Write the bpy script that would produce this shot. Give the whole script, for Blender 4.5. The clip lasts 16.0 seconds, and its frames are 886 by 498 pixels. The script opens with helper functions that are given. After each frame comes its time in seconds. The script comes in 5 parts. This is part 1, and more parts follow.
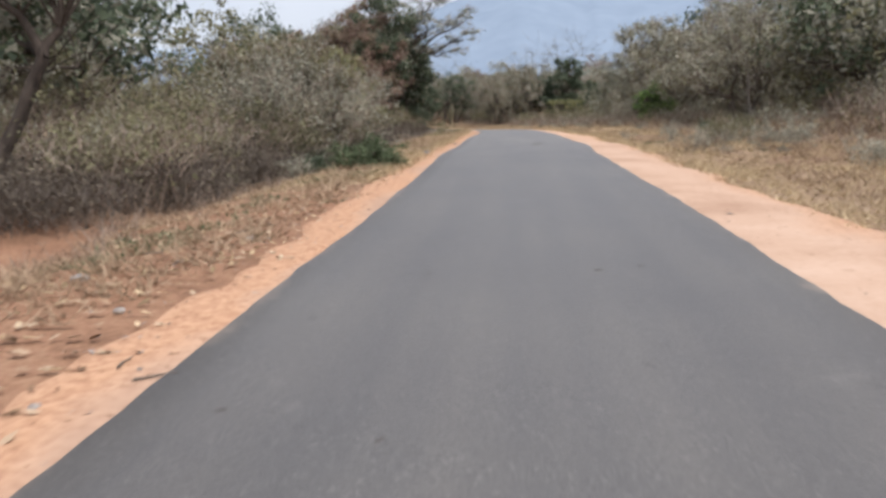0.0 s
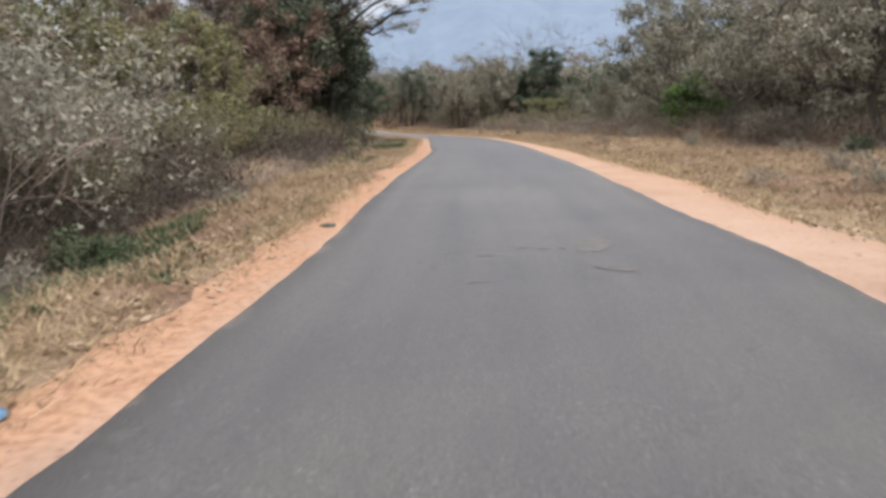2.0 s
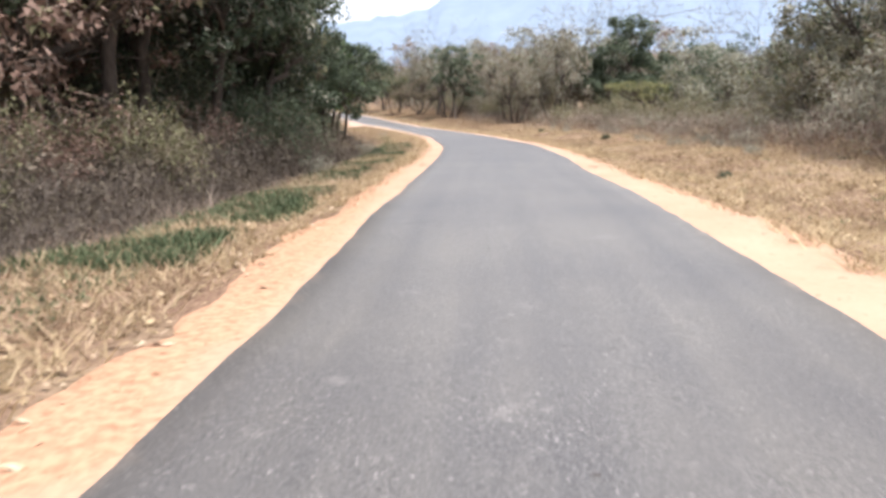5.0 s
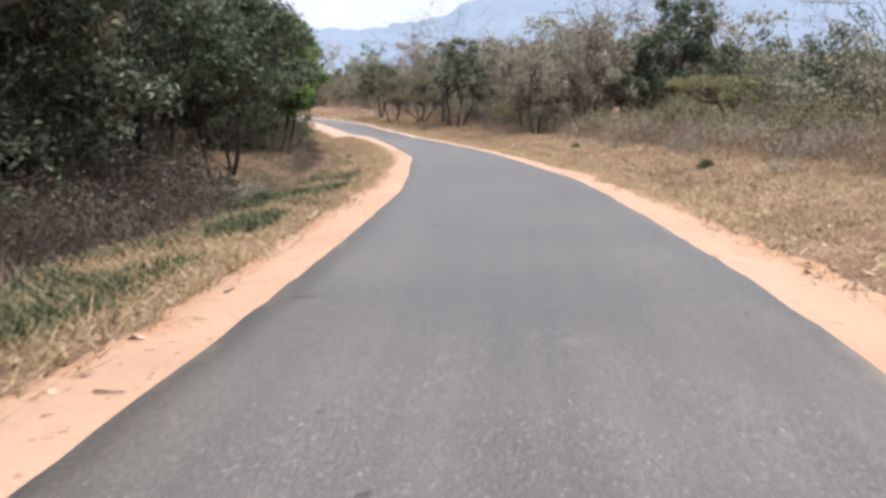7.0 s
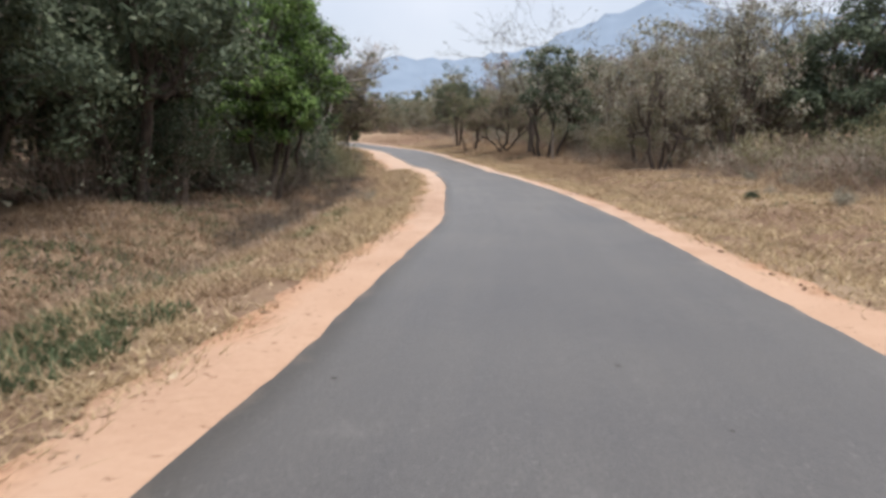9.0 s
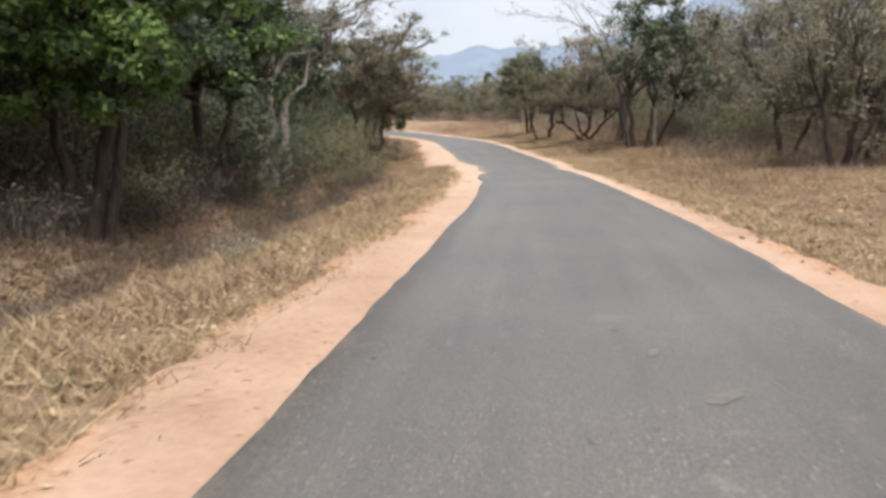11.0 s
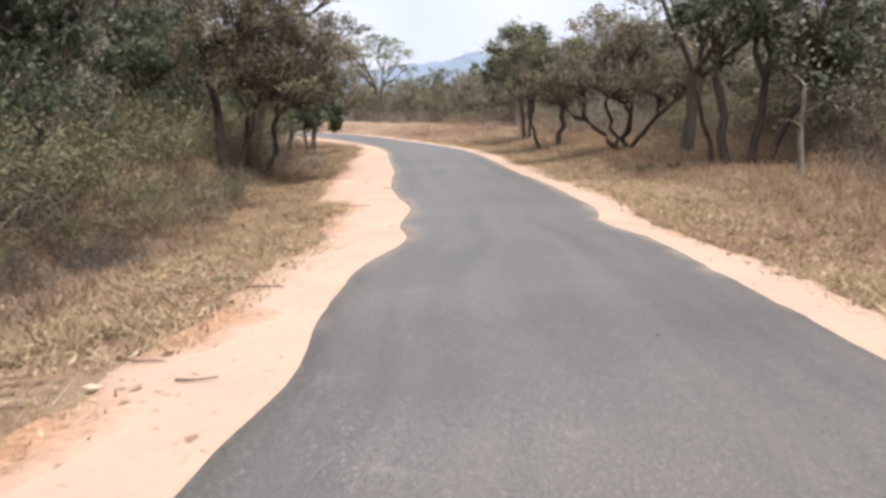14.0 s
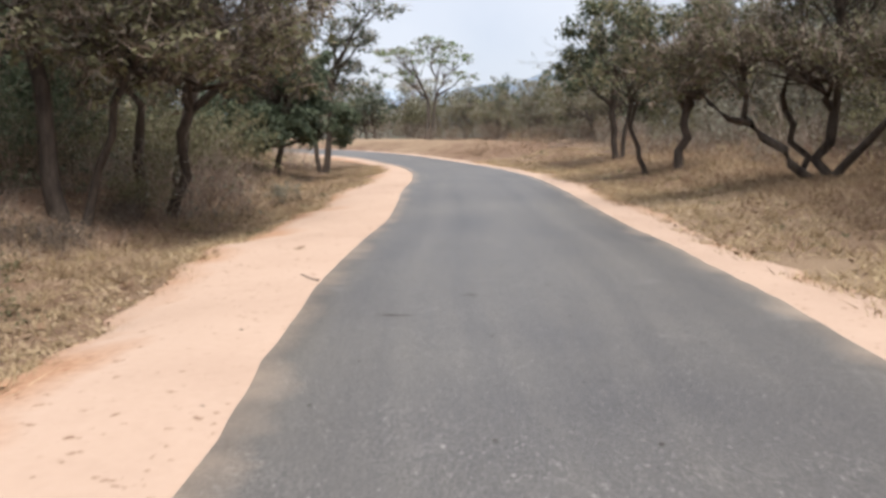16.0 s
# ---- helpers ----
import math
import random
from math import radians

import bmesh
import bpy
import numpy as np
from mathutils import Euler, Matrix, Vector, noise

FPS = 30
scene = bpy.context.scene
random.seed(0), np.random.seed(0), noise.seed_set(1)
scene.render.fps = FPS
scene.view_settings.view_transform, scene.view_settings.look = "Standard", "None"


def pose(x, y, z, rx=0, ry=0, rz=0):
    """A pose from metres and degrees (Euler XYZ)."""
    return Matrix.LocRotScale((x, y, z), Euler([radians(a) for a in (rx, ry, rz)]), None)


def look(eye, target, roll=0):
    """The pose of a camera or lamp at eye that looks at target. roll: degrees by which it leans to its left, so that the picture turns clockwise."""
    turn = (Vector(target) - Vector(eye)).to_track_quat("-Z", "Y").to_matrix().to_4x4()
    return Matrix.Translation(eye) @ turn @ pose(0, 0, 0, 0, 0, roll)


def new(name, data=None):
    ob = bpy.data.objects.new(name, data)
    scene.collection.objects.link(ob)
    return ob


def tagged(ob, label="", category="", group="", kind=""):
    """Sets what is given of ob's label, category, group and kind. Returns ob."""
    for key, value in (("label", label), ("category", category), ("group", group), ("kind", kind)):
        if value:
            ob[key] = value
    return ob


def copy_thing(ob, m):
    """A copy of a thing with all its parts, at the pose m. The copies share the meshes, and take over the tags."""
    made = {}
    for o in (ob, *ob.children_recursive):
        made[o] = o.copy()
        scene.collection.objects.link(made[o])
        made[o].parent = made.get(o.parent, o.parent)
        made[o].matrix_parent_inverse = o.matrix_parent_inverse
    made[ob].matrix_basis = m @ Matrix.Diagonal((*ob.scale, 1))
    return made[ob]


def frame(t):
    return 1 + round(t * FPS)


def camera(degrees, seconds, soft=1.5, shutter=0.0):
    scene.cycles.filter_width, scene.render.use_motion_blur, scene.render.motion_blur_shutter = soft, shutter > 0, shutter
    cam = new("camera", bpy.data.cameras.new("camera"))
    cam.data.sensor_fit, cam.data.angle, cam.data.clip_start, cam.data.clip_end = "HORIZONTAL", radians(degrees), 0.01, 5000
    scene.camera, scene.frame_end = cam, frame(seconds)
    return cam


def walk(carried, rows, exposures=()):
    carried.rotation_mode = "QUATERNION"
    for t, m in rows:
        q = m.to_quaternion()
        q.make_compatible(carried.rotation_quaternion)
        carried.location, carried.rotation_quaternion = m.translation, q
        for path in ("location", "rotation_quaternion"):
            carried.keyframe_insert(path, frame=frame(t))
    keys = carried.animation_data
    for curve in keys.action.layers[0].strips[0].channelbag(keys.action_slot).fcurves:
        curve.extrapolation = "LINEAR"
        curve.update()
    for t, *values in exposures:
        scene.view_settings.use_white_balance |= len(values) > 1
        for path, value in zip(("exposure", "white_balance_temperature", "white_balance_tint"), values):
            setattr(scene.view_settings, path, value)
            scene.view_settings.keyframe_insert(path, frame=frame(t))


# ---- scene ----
cam = camera(57.0, 16.0, soft=3.25, shutter=0.12)
# seconds, x, y, z, pitch, roll, yaw
ROWS = [
    (0.0, 0.00, 0.00, 0.61, -8.68, 1.10, 0.00),
    (0.5, 0.40, 5.35, 0.73, -8.36, 1.43, -0.34),
    (1.0, 0.74, 10.57, 0.88, -8.23, 1.30, -0.99),
    (1.5, 1.05, 15.57, 1.02, -8.38, 1.29, -1.79),
    (2.0, 1.49, 20.43, 1.09, -8.77, 1.04, -2.42),
    (2.5, 1.92, 25.10, 1.15, -9.35, 0.62, -2.90),
    (3.0, 2.28, 29.59, 1.19, -9.75, 0.27, -2.86),
    (3.5, 2.65, 33.93, 1.27, -9.89, -0.01, -2.05),
    (4.0, 3.08, 38.18, 1.34, -9.51, 0.10, -0.68),
    (6.5, 4.33, 60.15, 1.43, -9.54, 0.23, 2.62),
    (7.0, 4.51, 64.20, 1.40, -9.03, 0.18, 2.62),
    (7.5, 4.63, 68.14, 1.39, -7.93, 0.36, 3.33),
    (8.0, 4.72, 72.10, 1.41, -5.95, 0.35, 5.30),
    (10.5, 3.52, 92.97, 1.21, -8.93, -0.20, 13.72),
    (11.0, 3.22, 96.20, 1.22, -7.65, 0.32, 14.98),
    (11.5, 2.88, 99.41, 1.22, -6.59, 0.41, 15.79),
    (12.0, 2.37, 102.79, 1.21, -6.03, 0.43, 15.57),
    (12.5, 1.78, 106.42, 1.23, -6.04, 0.71, 15.12),
    (13.0, 1.12, 110.24, 1.23, -6.38, 0.77, 14.62),
    (13.5, 0.42, 113.98, 1.20, -6.75, 0.35, 14.47),
    (14.0, -0.27, 117.59, 1.20, -7.16, -0.04, 14.61),
    (14.5, -0.88, 120.96, 1.12, -7.33, -0.14, 15.27),
    (15.0, -1.56, 124.38, 1.16, -7.21, 0.08, 16.40),
    (15.5, -2.32, 127.81, 1.20, -6.69, -0.05, 17.95),
    (16.0, -3.16, 131.07, 1.27, -5.72, -0.40, 19.48),
]
walk(cam, [(t, pose(x, y, z, 90 + pitch, 0, yaw) @ pose(0, 0, 0, 0, 0, -roll)) for t, x, y, z, pitch, roll, yaw in ROWS],
     exposures=[(0.0, 0.76, 6300, 13), (0.5, 0.58, 6300, 13), (1.0, 0.65, 6300, 13), (1.5, 0.69, 6300, 13), (2.0, 0.73, 6300, 13), (2.5, 0.60, 6300, 15), (3.0, 0.98, 6300, 13), (3.5, 1.10, 6300, 13), (4.0, 1.50, 6300, 13), (4.2, 1.55, 6300, 13), (6.5, 1.16, 6300, 15), (7.0, 1.11, 6300, 15), (7.5, 0.95, 6300, 15), (8.0, 0.63, 6300, 16), (10.4, 1.00, 6300, 6), (11.0, 0.90, 6500, 11), (11.5, 0.70, 6500, 11), (12.0, 0.78, 6500, 11), (12.5, 1.00, 6400, 13), (13.0, 1.22, 6400, 16), (13.5, 1.12, 6400, 16), (14.0, 1.00, 6400, 15), (15.0, 0.90, 6400, 13), (16.0, 0.81, 6350, 12)])

# ---- world and light: bright overcast ----
world = bpy.data.worlds.new("overcast_sky")
scene.world = world
world.use_nodes = True
wn, wl = world.node_tree.nodes, world.node_tree.links
sky = wn.new("ShaderNodeTexSky")
sky.sky_type, sky.sun_disc = "NISHITA", False
sky.sun_elevation, sky.sun_rotation = radians(68), radians(133)
sky.dust_density, sky.air_density = 4.0, 1.0
sky_bg = wn["Background"]
sky_bg.inputs["Strength"].default_value = 0.10
wl.new(sky.outputs["Color"], sky_bg.inputs["Color"])
cloud_bg = wn.new("ShaderNodeBackground")
cloud_bg.inputs["Strength"].default_value = 0.60
cloud_at = wn.new("ShaderNodeTexCoord")
cloud_noise = wn.new("ShaderNodeTexNoise")
cloud_noise.inputs["Scale"].default_value, cloud_noise.inputs["Detail"].default_value = 4.0, 5.0
cloud_ramp = wn.new("ShaderNodeValToRGB")
cloud_ramp.color_ramp.elements[0].position, cloud_ramp.color_ramp.elements[0].color = 0.3, (0.78, 0.84, 0.93, 1)
cloud_ramp.color_ramp.elements[1].position, cloud_ramp.color_ramp.elements[1].color = 0.7, (1.0, 1.02, 1.06, 1)
wl.new(cloud_at.outputs["Generated"], cloud_noise.inputs["Vector"])
wl.new(cloud_noise.outputs["Fac"], cloud_ramp.inputs[0])
wl.new(cloud_ramp.outputs[0], cloud_bg.inputs["Color"])
mixw = wn.new("ShaderNodeMixShader")
mixw.inputs[0].default_value = 0.72
wl.new(sky_bg.outputs[0], mixw.inputs[1])
wl.new(cloud_bg.outputs[0], mixw.inputs[2])
wl.new(mixw.outputs[0], wn["World Output"].inputs["Surface"])

sun = new("sun", bpy.data.lights.new("sun", "SUN"))
sun.data.energy, sun.data.angle, sun.data.color = 2.6, radians(34), (1.0, 0.95, 0.88)
sun.matrix_world = look((26, 36, 88), (0, 60, 0))


# ---- materials ----
def nodes_of(name, rough=0.85, spec=0.2):
    m = bpy.data.materials.new(name)
    m.use_nodes = True
    b = m.node_tree.nodes["Principled BSDF"]
    b.inputs["Roughness"].default_value = rough
    b.inputs["Specular IOR Level"].default_value = spec
    return m, m.node_tree.nodes, m.node_tree.links, b


def add(nn, kind, **kw):
    n = nn.new("ShaderNode" + kind)
    for k, v in kw.items():
        n.inputs[k.replace("_", " ")].default_value = v
    return n


def ramp(nn, stops):
    r = nn.new("ShaderNodeValToRGB")
    e = r.color_ramp.elements
    while len(e) < len(stops):
        e.new(0.5)
    for el, (p, col) in zip(e, stops):
        el.position, el.color = p, (*col, 1) if len(col) == 3 else col
    return r


def mix_color(nn, ll, fac, a, b, mode="MIX"):
    m = nn.new("ShaderNodeMix")
    m.data_type, m.blend_type = "RGBA", mode
    for sock, v in ((m.inputs[0], fac), (m.inputs[6], a), (m.inputs[7], b)):
        if isinstance(v, (int, float)):
            sock.default_value = v
        elif isinstance(v, tuple):
            sock.default_value = (*v, 1)
        else:
            ll.new(v, sock)
    return m.outputs[2]


def maths(nn, ll, op, a, b=0.0, clamp=False):
    m = nn.new("ShaderNodeMath")
    m.operation, m.use_clamp = op, clamp
    for sock, v in zip(m.inputs, (a, b)):
        if isinstance(v, (int, float)):
            sock.default_value = v
        else:
            ll.new(v, sock)
    return m.outputs[0]


def noise_tex(nn, ll, scale, detail=4.0, rough=0.55, vec=None):
    n = add(nn, "TexNoise", Scale=scale, Detail=detail, Roughness=rough)
    if vec is None:
        g = nn.new("ShaderNodeNewGeometry")
        vec = g.outputs["Position"]
    ll.new(vec, n.inputs["Vector"])
    return n.outputs["Fac"]


def bump(nn, ll, b, height, strength=0.4, dist=0.02):
    n = add(nn, "Bump", Strength=strength, Distance=dist)
    ll.new(height, n.inputs["Height"])
    ll.new(n.outputs[0], b.inputs["Normal"])


def stops3(a, b, c):
    return [(0.25, a), (0.5, b), (0.75, c)]


def asphalt_material():
    m, nn, ll, b = nodes_of("asphalt", 0.5, 0.55)
    uv = nn.new("ShaderNodeUVMap")
    sep = nn.new("ShaderNodeSeparateXYZ")
    ll.new(uv.outputs[0], sep.inputs[0])
    across, along = sep.outputs[0], sep.outputs[1]
    grain = noise_tex(nn, ll, 90, 3)
    speck = noise_tex(nn, ll, 36, 2)
    patch = noise_tex(nn, ll, 0.35, 5)
    base = ramp(nn, [(0.3, (0.066, 0.064, 0.06)), (0.55, (0.113, 0.109, 0.103)), (0.8, (0.245, 0.236, 0.222))])
    ll.new(grain, base.inputs[0])
    tint = ramp(nn, [(0.3, (0.80, 0.80, 0.83)), (0.7, (1.16, 1.14, 1.1))])
    ll.new(patch, tint.inputs[0])
    col = mix_color(nn, ll, 1.0, base.outputs[0], tint.outputs[0], "MULTIPLY")
    # long streaks left by wheels
    comb = nn.new("ShaderNodeCombineXYZ")
    ll.new(maths(nn, ll, "MULTIPLY", across, 1.1), comb.inputs[0])
    ll.new(maths(nn, ll, "MULTIPLY", along, 0.035), comb.inputs[1])
    streak = noise_tex(nn, ll, 2.2, 3, 0.6, comb.outputs[0])
    st = ramp(nn, [(0.3, (0.84, 0.84, 0.86)), (0.7, (1.16, 1.14, 1.11))])
    ll.new(streak, st.inputs[0])
    col = mix_color(nn, ll, 1.0, col, st.outputs[0], "MULTIPLY")
    pale = ramp(nn, [(0.64, (0, 0, 0)), (0.70, (1, 1, 1))])
    ll.new(speck, pale.inputs[0])
    col = mix_color(nn, ll, maths(nn, ll, "MULTIPLY", pale.outputs[0], 0.6), col, (0.34, 0.325, 0.305))
    spots = ramp(nn, [(0.70, (1, 1, 1)), (0.76, (0.5, 0.48, 0.46))])
    ll.new(noise_tex(nn, ll, 5.5, 3, 0.6), spots.inputs[0])
    col = mix_color(nn, ll, 1.0, col, spots.outputs[0], "MULTIPLY")
    worn = ramp(nn, [(0.62, (0, 0, 0)), (0.72, (1, 1, 1))])
    ll.new(noise_tex(nn, ll, 1.9, 5, 0.7), worn.inputs[0])
    col = mix_color(nn, ll, maths(nn, ll, "MULTIPLY", worn.outputs[0], 0.4), col, (0.25, 0.235, 0.22))
    coarse = ramp(nn, [(0.34, (0.70, 0.69, 0.68)), (0.66, (1.28, 1.27, 1.26))])
    ll.new(noise_tex(nn, ll, 48, 3, 0.75), coarse.inputs[0])
    col = mix_color(nn, ll, 1.0, col, coarse.outputs[0], "MULTIPLY")
    # first stretch: a dimmer exposure of the road is put into its colour
    toned_down = maths(nn, ll, "MULTIPLY", maths(nn, ll, "SUBTRACT", 74.0, along), 0.07, True)
    col = mix_color(nn, ll, maths(nn, ll, "MULTIPLY", toned_down, 0.48), col, (0.06, 0.057, 0.056))
    # a later stretch darkened likewise, the exposure drop painted into the asphalt
    dark = maths(nn, ll, "MULTIPLY", maths(nn, ll, "MULTIPLY", maths(nn, ll, "SUBTRACT", along, 108.0), 0.1, True),
                 maths(nn, ll, "MULTIPLY", maths(nn, ll, "SUBTRACT", 142.0, along), 0.1, True))
    col = mix_color(nn, ll, maths(nn, ll, "MULTIPLY", dark, 0.42), col, (0.07, 0.066, 0.064))
    # blown sand near the edges: across runs 0 at the edges to 1 at the middle in metres
    wob = noise_tex(nn, ll, 1.1, 5, 0.65)
    edge = maths(nn, ll, "SUBTRACT", maths(nn, ll, "MULTIPLY", wob, 0.78), across)
    # more of it where the road begins its long left bend
    drift = maths(nn, ll, "MULTIPLY", maths(nn, ll, "SUBTRACT", along, 163.0), 0.12, True)
    edge = maths(nn, ll, "ADD", edge, maths(nn, ll, "MULTIPLY", drift, 0.2))
    edge = maths(nn, ll, "MULTIPLY", maths(nn, ll, "SUBTRACT", edge, 0.34), 3.0, True)
    dust = maths(nn, ll, "MULTIPLY", edge, maths(nn, ll, "ADD", maths(nn, ll, "MULTIPLY", grain, 0.9), 0.25), True)
    col = mix_color(nn, ll, maths(nn, ll, "MULTIPLY", dust, 0.8), col, (0.46, 0.36, 0.275))
    ll.new(col, b.inputs["Base Color"])
    bump(nn, ll, b, grain, 0.5, 0.008)
    return m


def sand_material(name="sandy_verge", redder=0.0):
    m, nn, ll, b = nodes_of(name, 0.95, 0.1)
    uv = nn.new("ShaderNodeUVMap")
    sep = nn.new("ShaderNodeSeparateXYZ")
    ll.new(uv.outputs[0], sep.inputs[0])
    big, fine = noise_tex(nn, ll, 0.5, 5), noise_tex(nn, ll, 14, 4, 0.65)
    c = ramp(nn, [(0.3, (0.285, 0.18, 0.125)), (0.5, (0.40, 0.275, 0.2)), (0.72, (0.48, 0.352, 0.272))])
    ll.new(maths(nn, ll, "ADD", maths(nn, ll, "MULTIPLY", big, 0.7), maths(nn, ll, "MULTIPLY", fine, 0.3)), c.inputs[0])
    wood = maths(nn, ll, "MULTIPLY", maths(nn, ll, "MULTIPLY", maths(nn, ll, "SUBTRACT", sep.outputs[1], 66.0), 0.1, True),
                 maths(nn, ll, "MULTIPLY", maths(nn, ll, "SUBTRACT", 140.0, sep.outputs[1]), 0.1, True))
    col0 = mix_color(nn, ll, maths(nn, ll, "MULTIPLY", wood, 0.45), c.outputs[0], (0.44, 0.285, 0.19))
    far = maths(nn, ll, "MULTIPLY", maths(nn, ll, "SUBTRACT", sep.outputs[1], 150.0), 0.07, True)
    col0 = mix_color(nn, ll, maths(nn, ll, "MULTIPLY", far, 0.6), col0, (0.50, 0.378, 0.296))
    # redder, littered soil towards the grass
    red = ramp(nn, [(0.3, (0.27, 0.145, 0.09)), (0.6, (0.44, 0.27, 0.17))])
    ll.new(fine, red.inputs[0])
    f = maths(nn, ll, "ADD", sep.outputs[0], maths(nn, ll, "MULTIPLY", maths(nn, ll, "SUBTRACT", big, 0.5), 1.6))
    if redder:
        near = maths(nn, ll, "MULTIPLY", maths(nn, ll, "SUBTRACT", 112.0, sep.outputs[1]), 0.05, True)
        f = maths(nn, ll, "ADD", f, maths(nn, ll, "MULTIPLY", near, redder))
    f = maths(nn, ll, "MULTIPLY", maths(nn, ll, "SUBTRACT", f, 0.66), 3.0, True)
    col = mix_color(nn, ll, f, col0, red.outputs[0])
    spots = ramp(nn, [(0.64, (1, 1, 1)), (0.71, (0.52, 0.46, 0.42))])
    ll.new(noise_tex(nn, ll, 11, 3, 0.6), spots.inputs[0])
    col = mix_color(nn, ll, 1.0, col, spots.outputs[0], "MULTIPLY")
    ll.new(col, b.inputs["Base Color"])
    bump(nn, ll, b, fine, 0.45, 0.015)
    return m


def soil_material():
    m, nn, ll, b = nodes_of("dry_soil", 0.95, 0.1)
    big, mid, fine = noise_tex(nn, ll, 0.12, 5), noise_tex(nn, ll, 1.3, 5, 0.65), noise_tex(nn, ll, 18, 4, 0.7)
    straw = ramp(nn, stops3((0.135, 0.092, 0.06), (0.285, 0.207, 0.138), (0.48, 0.375, 0.255)))
    ll.new(maths(nn, ll, "ADD", maths(nn, ll, "MULTIPLY", mid, 0.6), maths(nn, ll, "MULTIPLY", fine, 0.4)), straw.inputs[0])
    earth = ramp(nn, stops3((0.085, 0.052, 0.036), (0.185, 0.118, 0.08), (0.33, 0.228, 0.155)))
    ll.new(fine, earth.inputs[0])
    f = ramp(nn, [(0.44, (0, 0, 0)), (0.54, (1, 1, 1))])
    ll.new(maths(nn, ll, "ADD", maths(nn, ll, "MULTIPLY", big, 0.55), maths(nn, ll, "MULTIPLY", mid, 0.45)), f.inputs[0])
    col = mix_color(nn, ll, f.outputs[0], straw.outputs[0], earth.outputs[0])
    # bare red earth on the left where the road comes up
    place = nn.new("ShaderNodeNewGeometry")
    xyz = nn.new("ShaderNodeSeparateXYZ")
    ll.new(place.outputs["Position"], xyz.inputs[0])
    bare = maths(nn, ll, "MULTIPLY", maths(nn, ll, "MULTIPLY", maths(nn, ll, "SUBTRACT", 16.0, xyz.outputs[1]), 0.25, True),
                 maths(nn, ll, "MULTIPLY", maths(nn, ll, "SUBTRACT", -0.5, xyz.outputs[0]), 1.0, True))
    red = ramp(nn, stops3((0.09, 0.048, 0.032), (0.245, 0.13, 0.08), (0.38, 0.245, 0.16)))
    ll.new(maths(nn, ll, "ADD", maths(nn, ll, "MULTIPLY", mid, 0.5), maths(nn, ll, "MULTIPLY", fine, 0.5)), red.inputs[0])
    bare = maths(nn, ll, "MULTIPLY", bare, maths(nn, ll, "MULTIPLY", maths(nn, ll, "ADD", xyz.outputs[0], 9.0), 0.4, True))
    col = mix_color(nn, ll, maths(nn, ll, "MULTIPLY", bare, 0.85), col, red.outputs[0])
    ll.new(col, b.inputs["Base Color"])
    bump(nn, ll, b, fine, 0.7, 0.05)
    return m


def plant_material(name, dark, mid, light, rough=0.7, translucent=0.25, patch=0.7, gloss=0.15):
    """Leaf or blade colour that differs from piece to piece and from clump to clump."""
    m, nn, ll, b = nodes_of(name, rough, gloss)
    g = nn.new("ShaderNodeNewGeometry")
    info = nn.new("ShaderNodeObjectInfo")
    clump = noise_tex(nn, ll, patch, 3)
    v = maths(nn, ll, "ADD", maths(nn, ll, "MULTIPLY", g.outputs["Random Per Island"], 0.55), maths(nn, ll, "MULTIPLY", clump, 0.5))
    v = maths(nn, ll, "ADD", v, maths(nn, ll, "MULTIPLY", maths(nn, ll, "SUBTRACT", info.outputs["Random"], 0.5), 0.25))
    r = ramp(nn, [(0.2, dark), (0.5, mid), (0.82, light)])
    ll.new(v, r.inputs[0])
    ll.new(r.outputs[0], b.inputs["Base Color"])
    if translucent:
        t = nn.new("ShaderNodeBsdfTranslucent")
        ll.new(r.outputs[0], t.inputs[0])
        s = nn.new("ShaderNodeMixShader")
        s.inputs[0].default_value = translucent
        ll.new(b.outputs[0], s.inputs[1])
        ll.new(t.outputs[0], s.inputs[2])
        ll.new(s.outputs[0], nn["Material Output"].inputs[0])
    return m


def bark_material(name, dark, light):
    m, nn, ll, b = nodes_of(name, 0.9, 0.15)
    co = nn.new("ShaderNodeTexCoord")
    mp = nn.new("ShaderNodeMapping")
    mp.inputs["Scale"].default_value = (1, 1, 0.25)
    ll.new(co.outputs["Object"], mp.inputs[0])
    n = noise_tex(nn, ll, 9, 5, 0.7, mp.outputs[0])
    r = ramp(nn, [(0.3, dark), (0.7, light)])
    ll.new(n, r.inputs[0])
    ll.new(r.outputs[0], b.inputs["Base Color"])
    bump(nn, ll, b, n, 0.8, 0.03)
    return m


def haze_painted_material(name, col, light, glow, scale=0.012):
    """Far hills, partly lit: haze is put into the colour and an added glow."""
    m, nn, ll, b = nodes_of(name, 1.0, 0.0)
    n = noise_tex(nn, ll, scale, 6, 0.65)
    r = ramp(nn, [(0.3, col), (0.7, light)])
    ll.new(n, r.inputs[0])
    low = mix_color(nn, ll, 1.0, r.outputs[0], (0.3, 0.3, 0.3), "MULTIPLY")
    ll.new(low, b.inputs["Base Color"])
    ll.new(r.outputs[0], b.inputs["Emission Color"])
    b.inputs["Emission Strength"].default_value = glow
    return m


